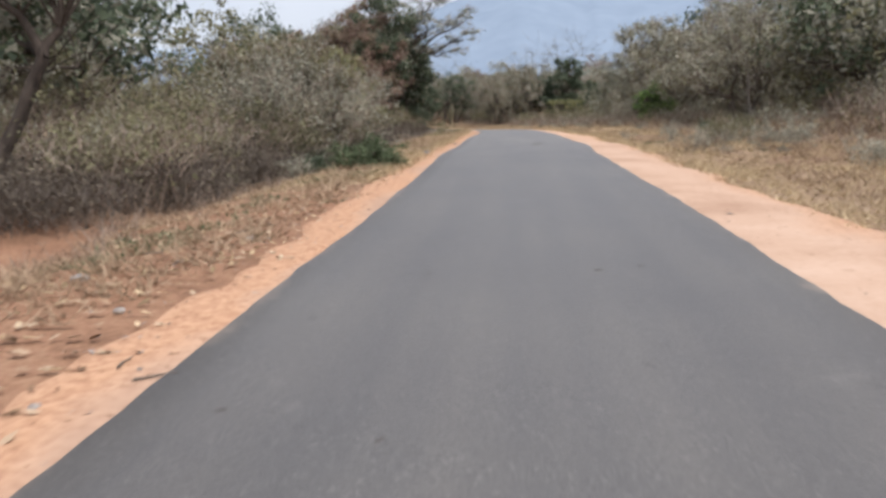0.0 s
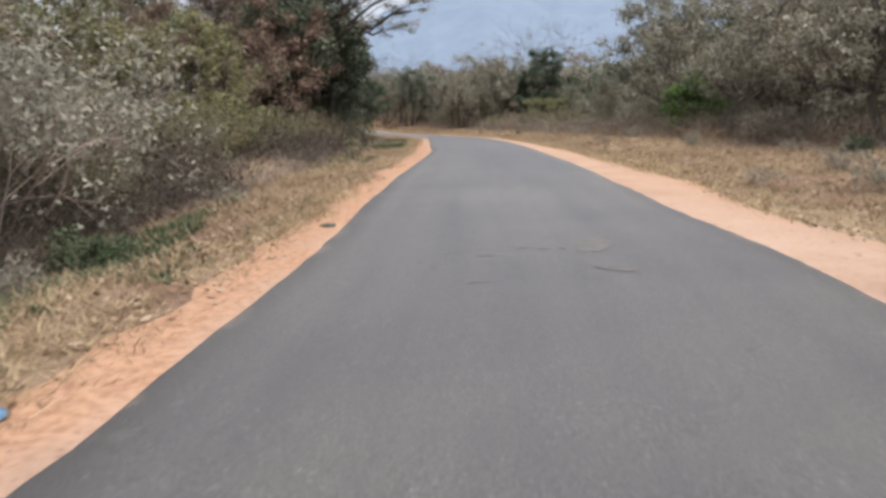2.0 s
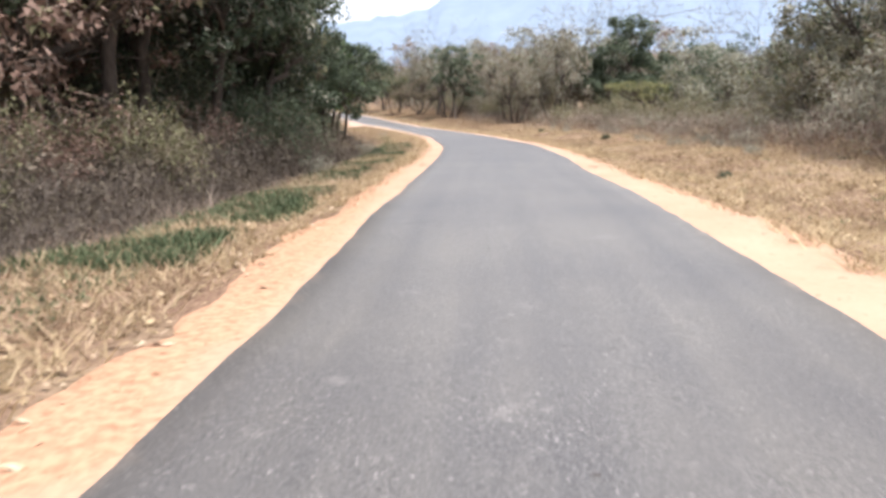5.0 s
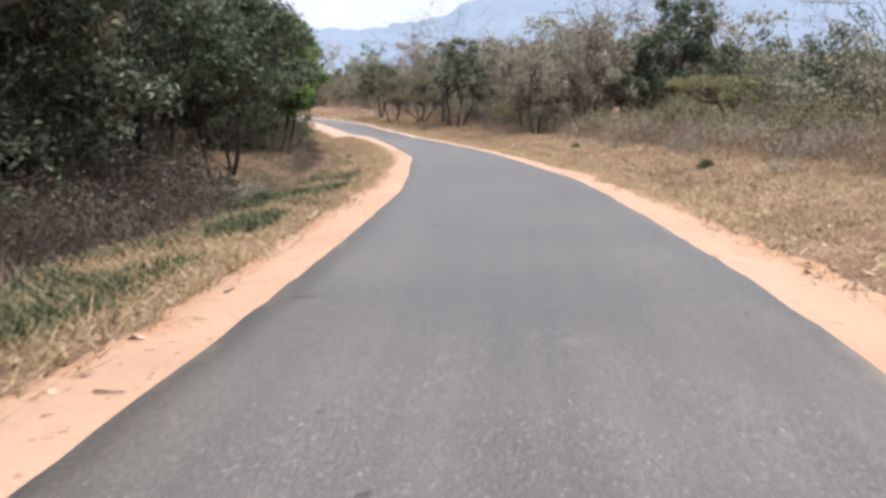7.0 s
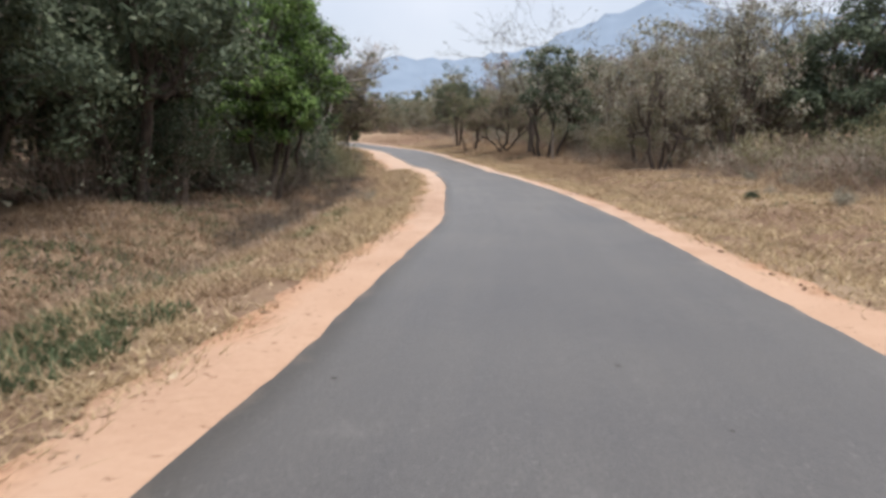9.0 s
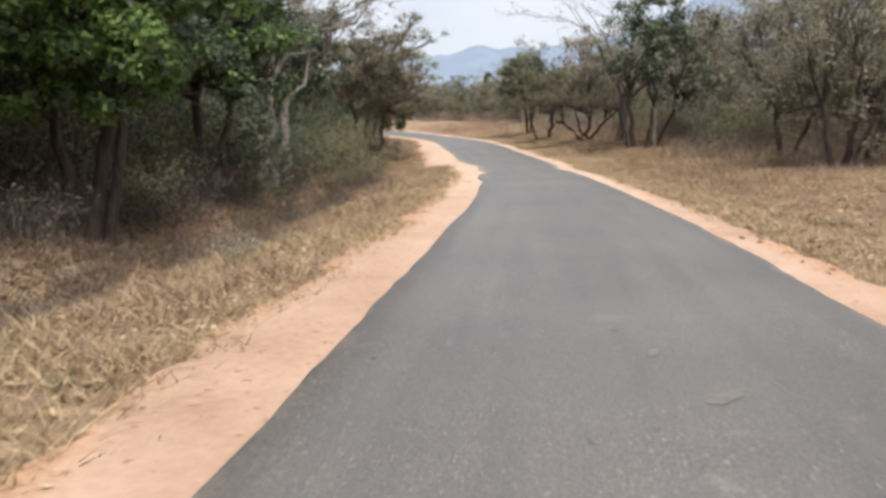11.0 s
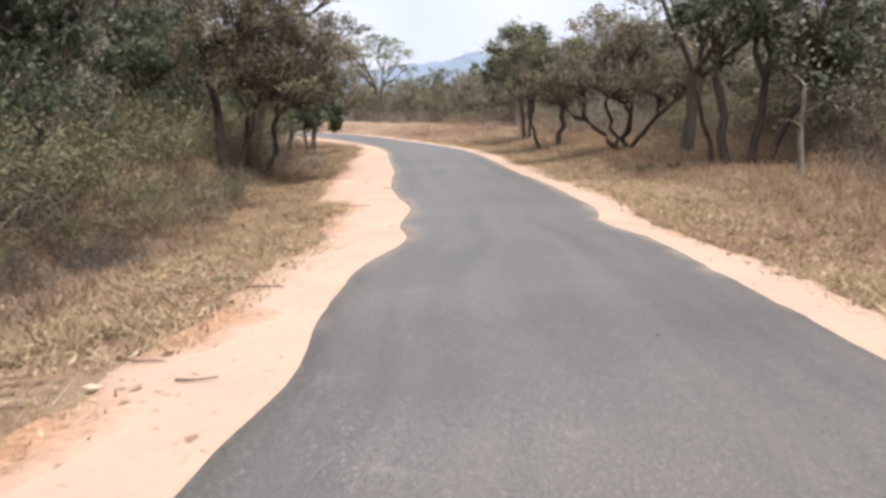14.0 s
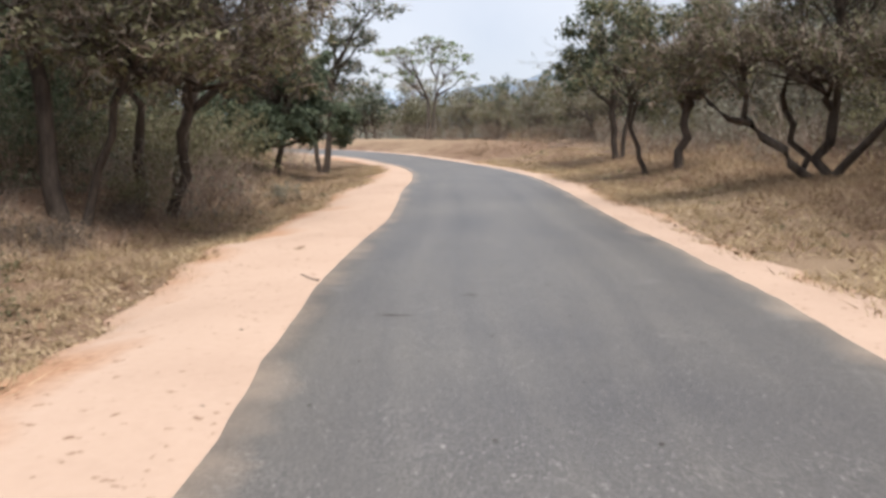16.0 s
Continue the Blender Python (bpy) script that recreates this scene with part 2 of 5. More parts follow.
ASPHALT, SAND, SAND_RED, SOIL = asphalt_material(), sand_material(), sand_material("reddish_sandy_verge", 0.55), soil_material()
LEAF_DARK = plant_material("dark_green_leaves", (0.04, 0.054, 0.035), (0.083, 0.108, 0.066), (0.145, 0.168, 0.103), 0.6, 0.34, gloss=0.25)
LEAF_FRESH = plant_material("fresh_green_leaves", (0.06, 0.11, 0.032), (0.14, 0.225, 0.065), (0.25, 0.35, 0.12), translucent=0.42)
LEAF_GREY = plant_material("grey_green_leaves", (0.16, 0.157, 0.122), (0.27, 0.262, 0.206), (0.42, 0.405, 0.325), translucent=0.3)
LEAF_OLIVE = plant_material("olive_leaves", (0.092, 0.09, 0.05), (0.17, 0.163, 0.092), (0.28, 0.265, 0.155), translucent=0.3)
LEAF_BROWN = plant_material("withered_brown_leaves", (0.05, 0.04, 0.03), (0.105, 0.086, 0.064), (0.19, 0.16, 0.12), translucent=0.2)
LEAF_YELLOW = plant_material("yellow_green_leaves", (0.11, 0.12, 0.05), (0.21, 0.215, 0.092), (0.34, 0.335, 0.16), translucent=0.3)
LEAF_RUST = plant_material("rusty_leaves", (0.10, 0.063, 0.05), (0.20, 0.13, 0.10), (0.33, 0.232, 0.185), translucent=0.28)
TWIG = plant_material("dry_twigs", (0.14, 0.107, 0.085), (0.265, 0.207, 0.165), (0.41, 0.335, 0.275), 0.9, 0)
STRAW = plant_material("dry_grass", (0.20, 0.145, 0.085), (0.42, 0.32, 0.19), (0.64, 0.52, 0.34), 0.8, 0.3, 3.2)
RUSSET = plant_material("russet_dry_grass", (0.16, 0.105, 0.07), (0.30, 0.212, 0.14), (0.47, 0.355, 0.245), 0.8, 0.3, 3.2)
HERB = plant_material("green_herbs", (0.04, 0.055, 0.028), (0.09, 0.118, 0.062), (0.18, 0.215, 0.12), 0.7, 0.3, 2.5)
# brown litter of the wood floor; its dark tone also carries the shade
LITTER_DARK = plant_material("shade_toned_leaves", (0.04, 0.03, 0.022), (0.095, 0.07, 0.05), (0.2, 0.15, 0.11), 0.85, 0)
LITTER = plant_material("fallen_leaves", (0.09, 0.05, 0.03), (0.25, 0.16, 0.10), (0.50, 0.40, 0.28), 0.8, 0)
BARK = bark_material("dark_bark", (0.035, 0.028, 0.024), (0.12, 0.096, 0.078))
BARK_PALE = bark_material("pale_bark", (0.13, 0.115, 0.10), (0.36, 0.325, 0.285))
BARK_GREY = bark_material("grey_bark", (0.06, 0.05, 0.043), (0.18, 0.15, 0.125))
BLUE_PLASTIC = bark_material("blue_plastic", (0.07, 0.14, 0.24), (0.16, 0.28, 0.42))
ROCK = bark_material("grey_stone", (0.14, 0.12, 0.11), (0.34, 0.31, 0.28))
PATCH_DARK = bark_material("stained_asphalt", (0.075, 0.07, 0.066), (0.13, 0.12, 0.113))
PATCH_PALE = bark_material("worn_asphalt", (0.105, 0.1, 0.094), (0.185, 0.174, 0.162))
ROCK_GREEN = bark_material("green_grey_stone", (0.05, 0.05, 0.042), (0.14, 0.138, 0.115))
# pale tones and emission here stand in for haze over the distant slopes
HILL_NEAR = haze_painted_material("haze_painted_hill", (0.20, 0.25, 0.32), (0.235, 0.29, 0.365), 0.78)
WOOD_FAR = haze_painted_material("haze_painted_woods", (0.12, 0.125, 0.105), (0.20, 0.20, 0.165), 0.5, 0.09)
HILL_FAR = haze_painted_material("far_haze_painted_hill", (0.29, 0.34, 0.40), (0.32, 0.37, 0.43), 1.0)


# ---- plan: the road's middle line and the lie of the land ----
MIDDLE = [(-3.2, -40), (-1.0, -14), (0.45, 3), (1.55, 15), (2.45, 25), (3.7, 42), (4.3, 53), (4.75, 66), (4.9, 76), (4.62, 85),
          (3.35, 99), (1.7, 110), (0.15, 118.5), (-1.5, 126), (-3.7, 135), (-7.15, 145.9), (-11.9, 158.7), (-17.85, 170.3), (-26.2, 180.7),
          (-40.0, 188), (-70.0, 193), (-130.0, 196)]
LEVELS = [(-60, -1.6), (-15, -1.07), (0, -0.70), (15, -0.31), (30, -0.09), (45, 0.08), (60, 0.12), (75, 0.05), (90, -0.05), (105, -0.10),
          (120, -0.12), (134, 0.0), (141, 0.18), (147, 0.43), (154, 0.80), (161, 1.10), (168, 1.36), (174, 1.64), (180, 2.02), (186, 2.5), (195, 3.0), (210, 3.6), (240, 4.6)]
HALF = 1.93


def catmull(points, step):
    p = np.array([points[0]] + list(points) + [points[-1]], float)
    out = []
    for a, b, c, d in zip(p[:-3], p[1:-2], p[2:-1], p[3:]):
        n = max(2, int(np.linalg.norm(c - b) / step))
        for k in range(n):
            t = k / n
            out.append(0.5 * (2 * b + (c - a) * t + (2 * a - 5 * b + 4 * c - d) * t * t + (3 * b - a - 3 * c + d) * t ** 3))
    out.append(p[-1])
    return np.array(out)


LINE = catmull(MIDDLE, 0.25)
TANGENT = np.gradient(LINE, axis=0)
TANGENT /= np.linalg.norm(TANGENT, axis=1)[:, None]
SIDE = np.stack([TANGENT[:, 1], -TANGENT[:, 0]], 1)      # to the right of the way
ALONG = np.concatenate([[0], np.cumsum(np.linalg.norm(np.diff(LINE, axis=0), axis=1))])
LEVEL = catmull(LEVELS, 3.0)


def level(y):
    return np.interp(y, LEVEL[:, 0], LEVEL[:, 1])


def waves(x, y, scale, seed):
    """Cheap smooth unevenness in -1..1."""
    r = np.random.RandomState(seed)
    z = 0
    for k in range(6):
        a, f, p = r.uniform(0, 6.28), r.uniform(0.6, 1.7) / scale, r.uniform(0, 6.28)
        z = z + np.sin((x * math.cos(a) + y * math.sin(a)) * f * 6.28 + p)
    return z / 4.2


def offset(x, y):
    """Signed distance to the right of the road's middle line, and the nearest station."""
    x, y = np.atleast_1d(np.asarray(x, float)), np.atleast_1d(np.asarray(y, float))
    best = np.empty(len(x), int)
    for i in range(0, len(x), 4000):
        d = (x[i:i + 4000, None] - LINE[None, :, 0]) ** 2 + (y[i:i + 4000, None] - LINE[None, :, 1]) ** 2
        best[i:i + 4000] = d.argmin(1)
    d = np.stack([x, y], 1) - LINE[best]
    return (d * SIDE[best]).sum(1), best


# how far the asphalt's edge is eaten away: middle y, length, depth
BITES_LEFT = [(30, 8, -0.13), (134, 1.8, 0.2), (22, 5, -0.27), (36, 5, -0.14), (50, 5, 0.17), (97, 4, 0.15), (118, 9, 0.14), (122.3, 1.2, 0.14), (128.6, 1.7, 0.38), (132, 2, 0.1), (141, 5, -0.4), (152, 6, -0.35)]
BITES_RIGHT = [(27, 3, -0.25), (40, 4, -0.1), (66, 4, 0.14), (84, 5, -0.15), (102, 3, 0.08), (131, 1.5, 0.36), (139, 4, -0.12), (33, 5, -0.15)]


def half_width(i, side):
    y = LINE[i, 1]
    w = HALF + 0.03 * waves(ALONG[i], 0 * y, 5.0, 3 + side) + 0.016 * waves(ALONG[i], 0 * y, 1.3, 5 + side)
    for c, s, d in (BITES_RIGHT if side > 0 else BITES_LEFT):
        w = w - d * np.exp(-((y - c) / s) ** 2)
    return w + 0.012 * waves(ALONG[i], 0 * y, 0.55, 17 + side)


def verge_width(i, side):
    y, s = LINE[i, 1], ALONG[i]
    if side > 0:
        w = np.interp(y, [0, 12, 43, 60, 72, 90, 107, 123, 142], [1.7, 1.8, 1.35, 1.15, 1.05, 0.9, 0.75, 0.8, 1.05])
    else:
        w = np.interp(y, [0, 8, 15, 21, 39, 70, 101, 112, 119, 124, 130, 136, 145, 165], [0.6, 0.62, 0.75, 0.72, 0.7, 0.8, 1.05, 1.25, 1.35, 1.15, 1.4, 2.0, 2.3, 1.4])
    return w + 0.12 * waves(s, 0 * s, 6.0, 11 + side) + 0.12 * waves(s, 0 * s, 1.7, 15 + side) + 0.07 * waves(s, 0 * s, 0.6, 19 + side)


def ground_z(x, y):
    u, i = offset(x, y)
    z = level(LINE[i, 1] * 0 + np.clip(np.asarray(y, float), -60, 240))
    left, right = -u - HALF, u - HALF
    rough = 0.06 * waves(np.asarray(x), np.asarray(y), 2.3, 21) + 0.16 * waves(np.asarray(x), np.asarray(y), 9.0, 22)
    far = np.clip((np.abs(u) - HALF - 0.6) / 2.0, 0, 1)
    ditch = np.interp(np.asarray(y, float), [20, 30, 40, 52, 62, 100, 130, 150], [0.35, 0.45, 0.3, 0.25, 0.5, 0.65, 0.6, 0.2])
    dl = np.where(u < 0, -ditch * np.exp(-((left - 4.3) / 1.5) ** 2) - 0.15 * np.clip((left - 1.0) / 3, 0, 1) + np.interp(np.asarray(y, float), [122, 142], [0.0, 0.6]) * np.clip((left - 3.5) / 3, 0, 1), 0)
    bank = np.interp(np.asarray(y, float), [60, 105, 135, 150], [0.0, 0.2, 0.42, 0.55])
    dr = np.where(u > 0, bank * np.clip((right - 0.8) / 3.6, 0, 1) - 0.12 * np.exp(-((right - 2.6) / 1.0) ** 2), 0)
    crown = -0.012 * np.clip(np.abs(u), 0, HALF)
    return z + crown - 0.03 + far * rough + dl + dr


def gz(x, y):
    return float(ground_z([x], [y])[0])


def mesh_object(name, verts, faces, material, smooth=False, uvs=None):
    me = bpy.data.meshes.new(name)
    me.from_pydata(verts if isinstance(verts, list) else verts.tolist(), [], faces if isinstance(faces, list) else faces.tolist())
    me.materials.append(material)
    if smooth:
        me.polygons.foreach_set("use_smooth", [True] * len(me.polygons))
    if uvs is not None:
        lay = me.uv_layers.new(name="UVMap")
        idx = np.empty(len(me.loops), int)
        me.loops.foreach_get("vertex_index", idx)
        lay.data.foreach_set("uv", np.asarray(uvs, float)[idx].ravel())
    me.update()
    return new(name, me)


def grid_faces(rows, cols):
    a = np.arange(rows * cols).reshape(rows, cols)
    return np.stack([a[:-1, :-1], a[:-1, 1:], a[1:, 1:], a[1:, :-1]], -1).reshape(-1, 4)


def build_ground():
    xs = np.concatenate([[-4000, -1500, -600, -250, -120, -80], np.arange(-60, -20, 1.0), np.arange(-20, 24, 0.4), np.arange(24, 60, 1.2), [80, 120, 250, 600, 1500, 4000]])
    ys = np.concatenate([[-3000, -1000, -300, -100, -60], np.arange(-40, 165, 0.5), np.arange(165, 240, 1.2), [260, 300, 400, 700, 1500, 4000]])
    X, Y = np.meshgrid(xs, ys)
    z = ground_z(X.ravel(), Y.ravel())
    ob = mesh_object("ground", np.stack([X.ravel(), Y.ravel(), z], 1), grid_faces(len(ys), len(xs)), SOIL, True)
    return tagged(ob, "dry reddish-brown soil with straw-coloured litter", "ground", kind="structure")


def strip(name, u_rows, lift_rows, uv_rows, material, label, category):
    """A band along the road: for each column its offset, its height over the land and its u coordinate, all along the line."""
    cols = len(u_rows)
    V, UV = [], []
    n = len(LINE)
    for u, l, q in zip(u_rows, lift_rows, uv_rows):
        p = LINE + SIDE * u[:, None]
        V.append(np.column_stack([p, level(np.clip(p[:, 1], -60, 240)) + l]))
        UV.append(np.column_stack([np.broadcast_to(q, n), ALONG]))
    V, UV = np.stack(V, 1).reshape(-1, 3), np.stack(UV, 1).reshape(-1, 2)
    ob = mesh_object(name, V, grid_faces(n, cols)[:, ::-1], material, True, UV)
    return tagged(ob, label, category, kind="structure")


def build_road():
    i = np.arange(len(LINE))
    wl_, wr_ = half_width(i, -1), half_width(i, 1)
    us, ls, qs = [-wl_ - 0.03], [-0.06 + 0 * wl_], [0.0]
    for k in np.linspace(-1, 1, 13):
        u = np.where(k < 0, k * wl_, k * wr_)
        us.append(u)
        ls.append(0.012 - 0.012 * np.abs(u) + 0.003 * waves(ALONG, u * 3, 4.0, 31))
        qs.append(np.minimum(wl_ + u, wr_ - u))
    us.append(wr_ + 0.03), ls.append(-0.06 + 0 * wl_), qs.append(0.0)
    strip("road", us, ls, qs, ASPHALT, "narrow weathered grey asphalt road with crumbling edges", "road")
    for side, name in ((-1, "verge_left"), (1, "verge_right")):
        w, v = half_width(i, side), verge_width(i, side)
        us, ls, qs = [], [], []
        for k in np.linspace(0, 1, 9):
            u = side * (w - 0.25 + k * (v + 0.25))
            us.append(u)
            g = ground_z(*(LINE + SIDE * u[:, None]).T) - level(np.clip((LINE + SIDE * u[:, None])[:, 1], -60, 240))
            h = 0.012 - 0.012 * np.abs(u) - 0.014 + 0.012 * waves(ALONG, u * 2, 1.8, 33) - np.where(np.abs(u) < w - 0.01, 0.035, 0.0)
            ls.append(h * (1 - k) + (g + (0.02 if k < 0.95 else -0.05)) * k)
            qs.append(k)
        if side < 0:
            us, ls, qs = us[::-1], ls[::-1], qs[::-1]
        strip(name, us, ls, qs, SAND_RED if side < 0 else SAND, "sandy orange-pink verge beside the asphalt", "verge")


# ---- plants ----
def part(name, verts, faces, material, parent, label="", smooth=False):
    ob = mesh_object(name, verts, faces, material, smooth)
    ob.parent = parent
    if label:
        ob["label"] = label
    return ob


class Wood:
    """Collects tapered limbs and the places where leaves sit."""

    def __init__(self, seed, inner=False, least=None):
        self.r = random.Random(seed)
        self.inner = inner
        self.least = -2.0 if least is None else least
        self.v, self.f, self.tips = [], [], []

    def tube(self, pts, radii, sides):
        base = len(self.v)
        for k, (p, rad) in enumerate(zip(pts, radii)):
            d = (pts[min(k + 1, len(pts) - 1)] - pts[max(k - 1, 0)]).normalized()
            a = d.orthogonal().normalized()
            b = d.cross(a)
            for s in range(sides):
                t = 6.2832 * s / sides
                self.v.append(tuple(p + (a * math.cos(t) + b * math.sin(t)) * rad))
        for k in range(len(pts) - 1):
            for s in range(sides):
                n = (s + 1) % sides
                o = base + k * sides
                self.f.append((o + s, o + n, o + sides + n, o + sides + s))

    def limb(self, start, way, length, radius, depth, kink, rise, split, sides, spread):
        """One limb that bends on its way and throws out side limbs."""
        r = self.r
        n = 4 if depth > 1 else 3
        pts, radii, d = [start], [radius], way.normalized()
        for k in range(n):
            d = (d + Vector((r.uniform(-1, 1), r.uniform(-1, 1), r.uniform(-1, 1))) * kink + Vector((0, 0, rise)))
            d.z = max(d.z, self.least)
            d.normalize()
            pts.append(pts[-1] + d * (length / n))
            radii.append(radius * (1 - 0.55 * (k + 1) / n))
        self.tube(pts, radii, sides)
        if depth == 0:
            self.tips.append((pts[-1], d))
            self.tips.append((pts[-2], d))
            return
        if depth == 1:
            self.tips.append((pts[-2], d))
        if self.inner and depth < 3:
            self.tips.extend([(pts[-1], d), (pts[1], d)])
        for k in range(split):
            j = n if k < 2 else r.choice((n - 1, n - 2, n))
            a = d.orthogonal().normalized()
            a.rotate(Matrix.Rotation(r.uniform(0, 6.2832), 3, d))
            w = (d + a * spread * r.uniform(0.6, 1.3)).normalized()
            self.limb(pts[j], w, length * r.uniform(0.58, 0.85), max(radii[j] * r.uniform(0.55, 0.75), 0.009), depth - 1, kink, rise, split,
                      max(3, sides - 1), spread)


def leaves(tips, r, per_tip, size, clump, flat=0.7, droop=0.0):
    """Small pointed leaves in rounded clumps at the limbs' ends, turned outwards and up: arrays of vertices and faces."""
    rs = np.random.RandomState(r.randint(0, 99999))
    at = np.array([tuple(t[0]) for t in tips])
    at = at[rs.uniform(0, 1, len(at)) > 0.12]
    big = np.repeat(rs.uniform(0.65, 1.35, len(at)), per_tip)
    c = np.repeat(at, per_tip, 0)
    n = len(c)
    way = rs.normal(0, 1, (n, 3))
    way /= np.linalg.norm(way, axis=1)[:, None]
    far = rs.uniform(0, 1, n) ** 0.45
    c = c + way * (far * clump * big)[:, None] * np.array([1.0, 1.0, flat])
    nor = way * 0.9 + np.array([0, 0, 0.55]) + rs.normal(0, 0.55, (n, 3))
    nor /= np.linalg.norm(nor, axis=1)[:, None]
    a = np.cross(nor, rs.normal(0, 1, (n, 3)))
    a /= np.linalg.norm(a, axis=1)[:, None] + 1e-9
    b = np.cross(nor, a)
    s = size * 1.18 * rs.uniform(0.6, 1.4, (n, 1))
    V = np.stack([c - a * s, c + a * s * 0.6 + b * s * 0.48, c + a * s * 0.6 - b * s * 0.48], 1).reshape(-1, 3)
    return V, np.arange(n * 3).reshape(n, 3)


def make_tree(name, seed, height, trunks=1, radius=0.16, fork=0.3, depth=3, split=3, spread=0.8, kink=0.22, rise=0.05, lean=0.25,
              leaf=None, per_tip=26, size=0.085, clump=0.42, flat=0.7, bark=None, second=None, inner=False, label="", category="tree"):
    """A tree from its stems up: limbs that fork, and clumps of leaves at their ends. height is that of the finished crown."""
    root = new(name)
    w = Wood(seed, inner, 0.0)
    r = w.r
    stem = height * fork
    reach = height * (1 - fork)
    first = reach / sum(0.72 ** k for k in range(depth + 1)) * 1.25
    ranges = []
    for k in range(trunks):
        ranges.append((len(w.v), len(w.f)))
        a = 6.2832 * (k + r.uniform(-0.2, 0.2)) / trunks
        out = Vector((math.cos(a), math.sin(a), 0))
        base = out * (0.0 if trunks == 1 else radius * 1.6)
        way = (Vector((0, 0, 1)) + out * lean * r.uniform(0.5, 1.3)).normalized()
        pts, radii, d = [base - Vector((0, 0, 0.15))], [radius * 1.35], way
        for j in range(4):
            d = (d + Vector((r.uniform(-1, 1), r.uniform(-1, 1), 0.1)) * kink * 0.6).normalized()
            pts.append(pts[-1] + d * ((stem + 0.15) / 4))
            radii.append(radius * (1.0 - 0.09 * j))
        w.tube(pts, radii, 7)
        for j in range(split):
            b = d.orthogonal().normalized()
            b.rotate(Matrix.Rotation(6.2832 * (j + r.uniform(-0.3, 0.3)) / split, 3, d))
            w.limb(pts[-1], (d * 0.8 + b * spread * r.uniform(0.7, 1.2)).normalized(), first * r.uniform(0.8, 1.15), radii[-1] * 0.72,
                   depth - 1, kink, rise, split, 5, spread)
    top = max(v[2] for v in w.v)
    k = height / max(top, 0.1)
    v = np.array(w.v) * np.array([k, k, k])
    if leaf:
        part("trunk", v, w.f, bark or BARK, root, smooth=True)
    else:
        ranges.append((len(w.v), len(w.f)))
        for (a, f0), (b, f1) in zip(ranges, ranges[1:]):
            part("stem", v[a:b], [tuple(i - a for i in f) for f in w.f[f0:f1]], bark or BARK, root, smooth=True)
    tips = [(p * k, d) for p, d in w.tips]
    if leaf:
        lv, lf = leaves(tips, r, per_tip, size, clump, flat)
        part("crown", lv, lf, leaf, root)
        if second:
            lv, lf = leaves(tips[::2], r, max(4, per_tip * 2 // 3), size, clump * 1.1, flat)
            tagged(part("outer_foliage", lv, lf, second, root), kind="stuff")
    return tagged(root, label, category, name.replace("_", " ") + "s" if name in ("leafy_tree", "dry_tree", "olive_tree", "rusty_tree", "thorn_tree") else "")


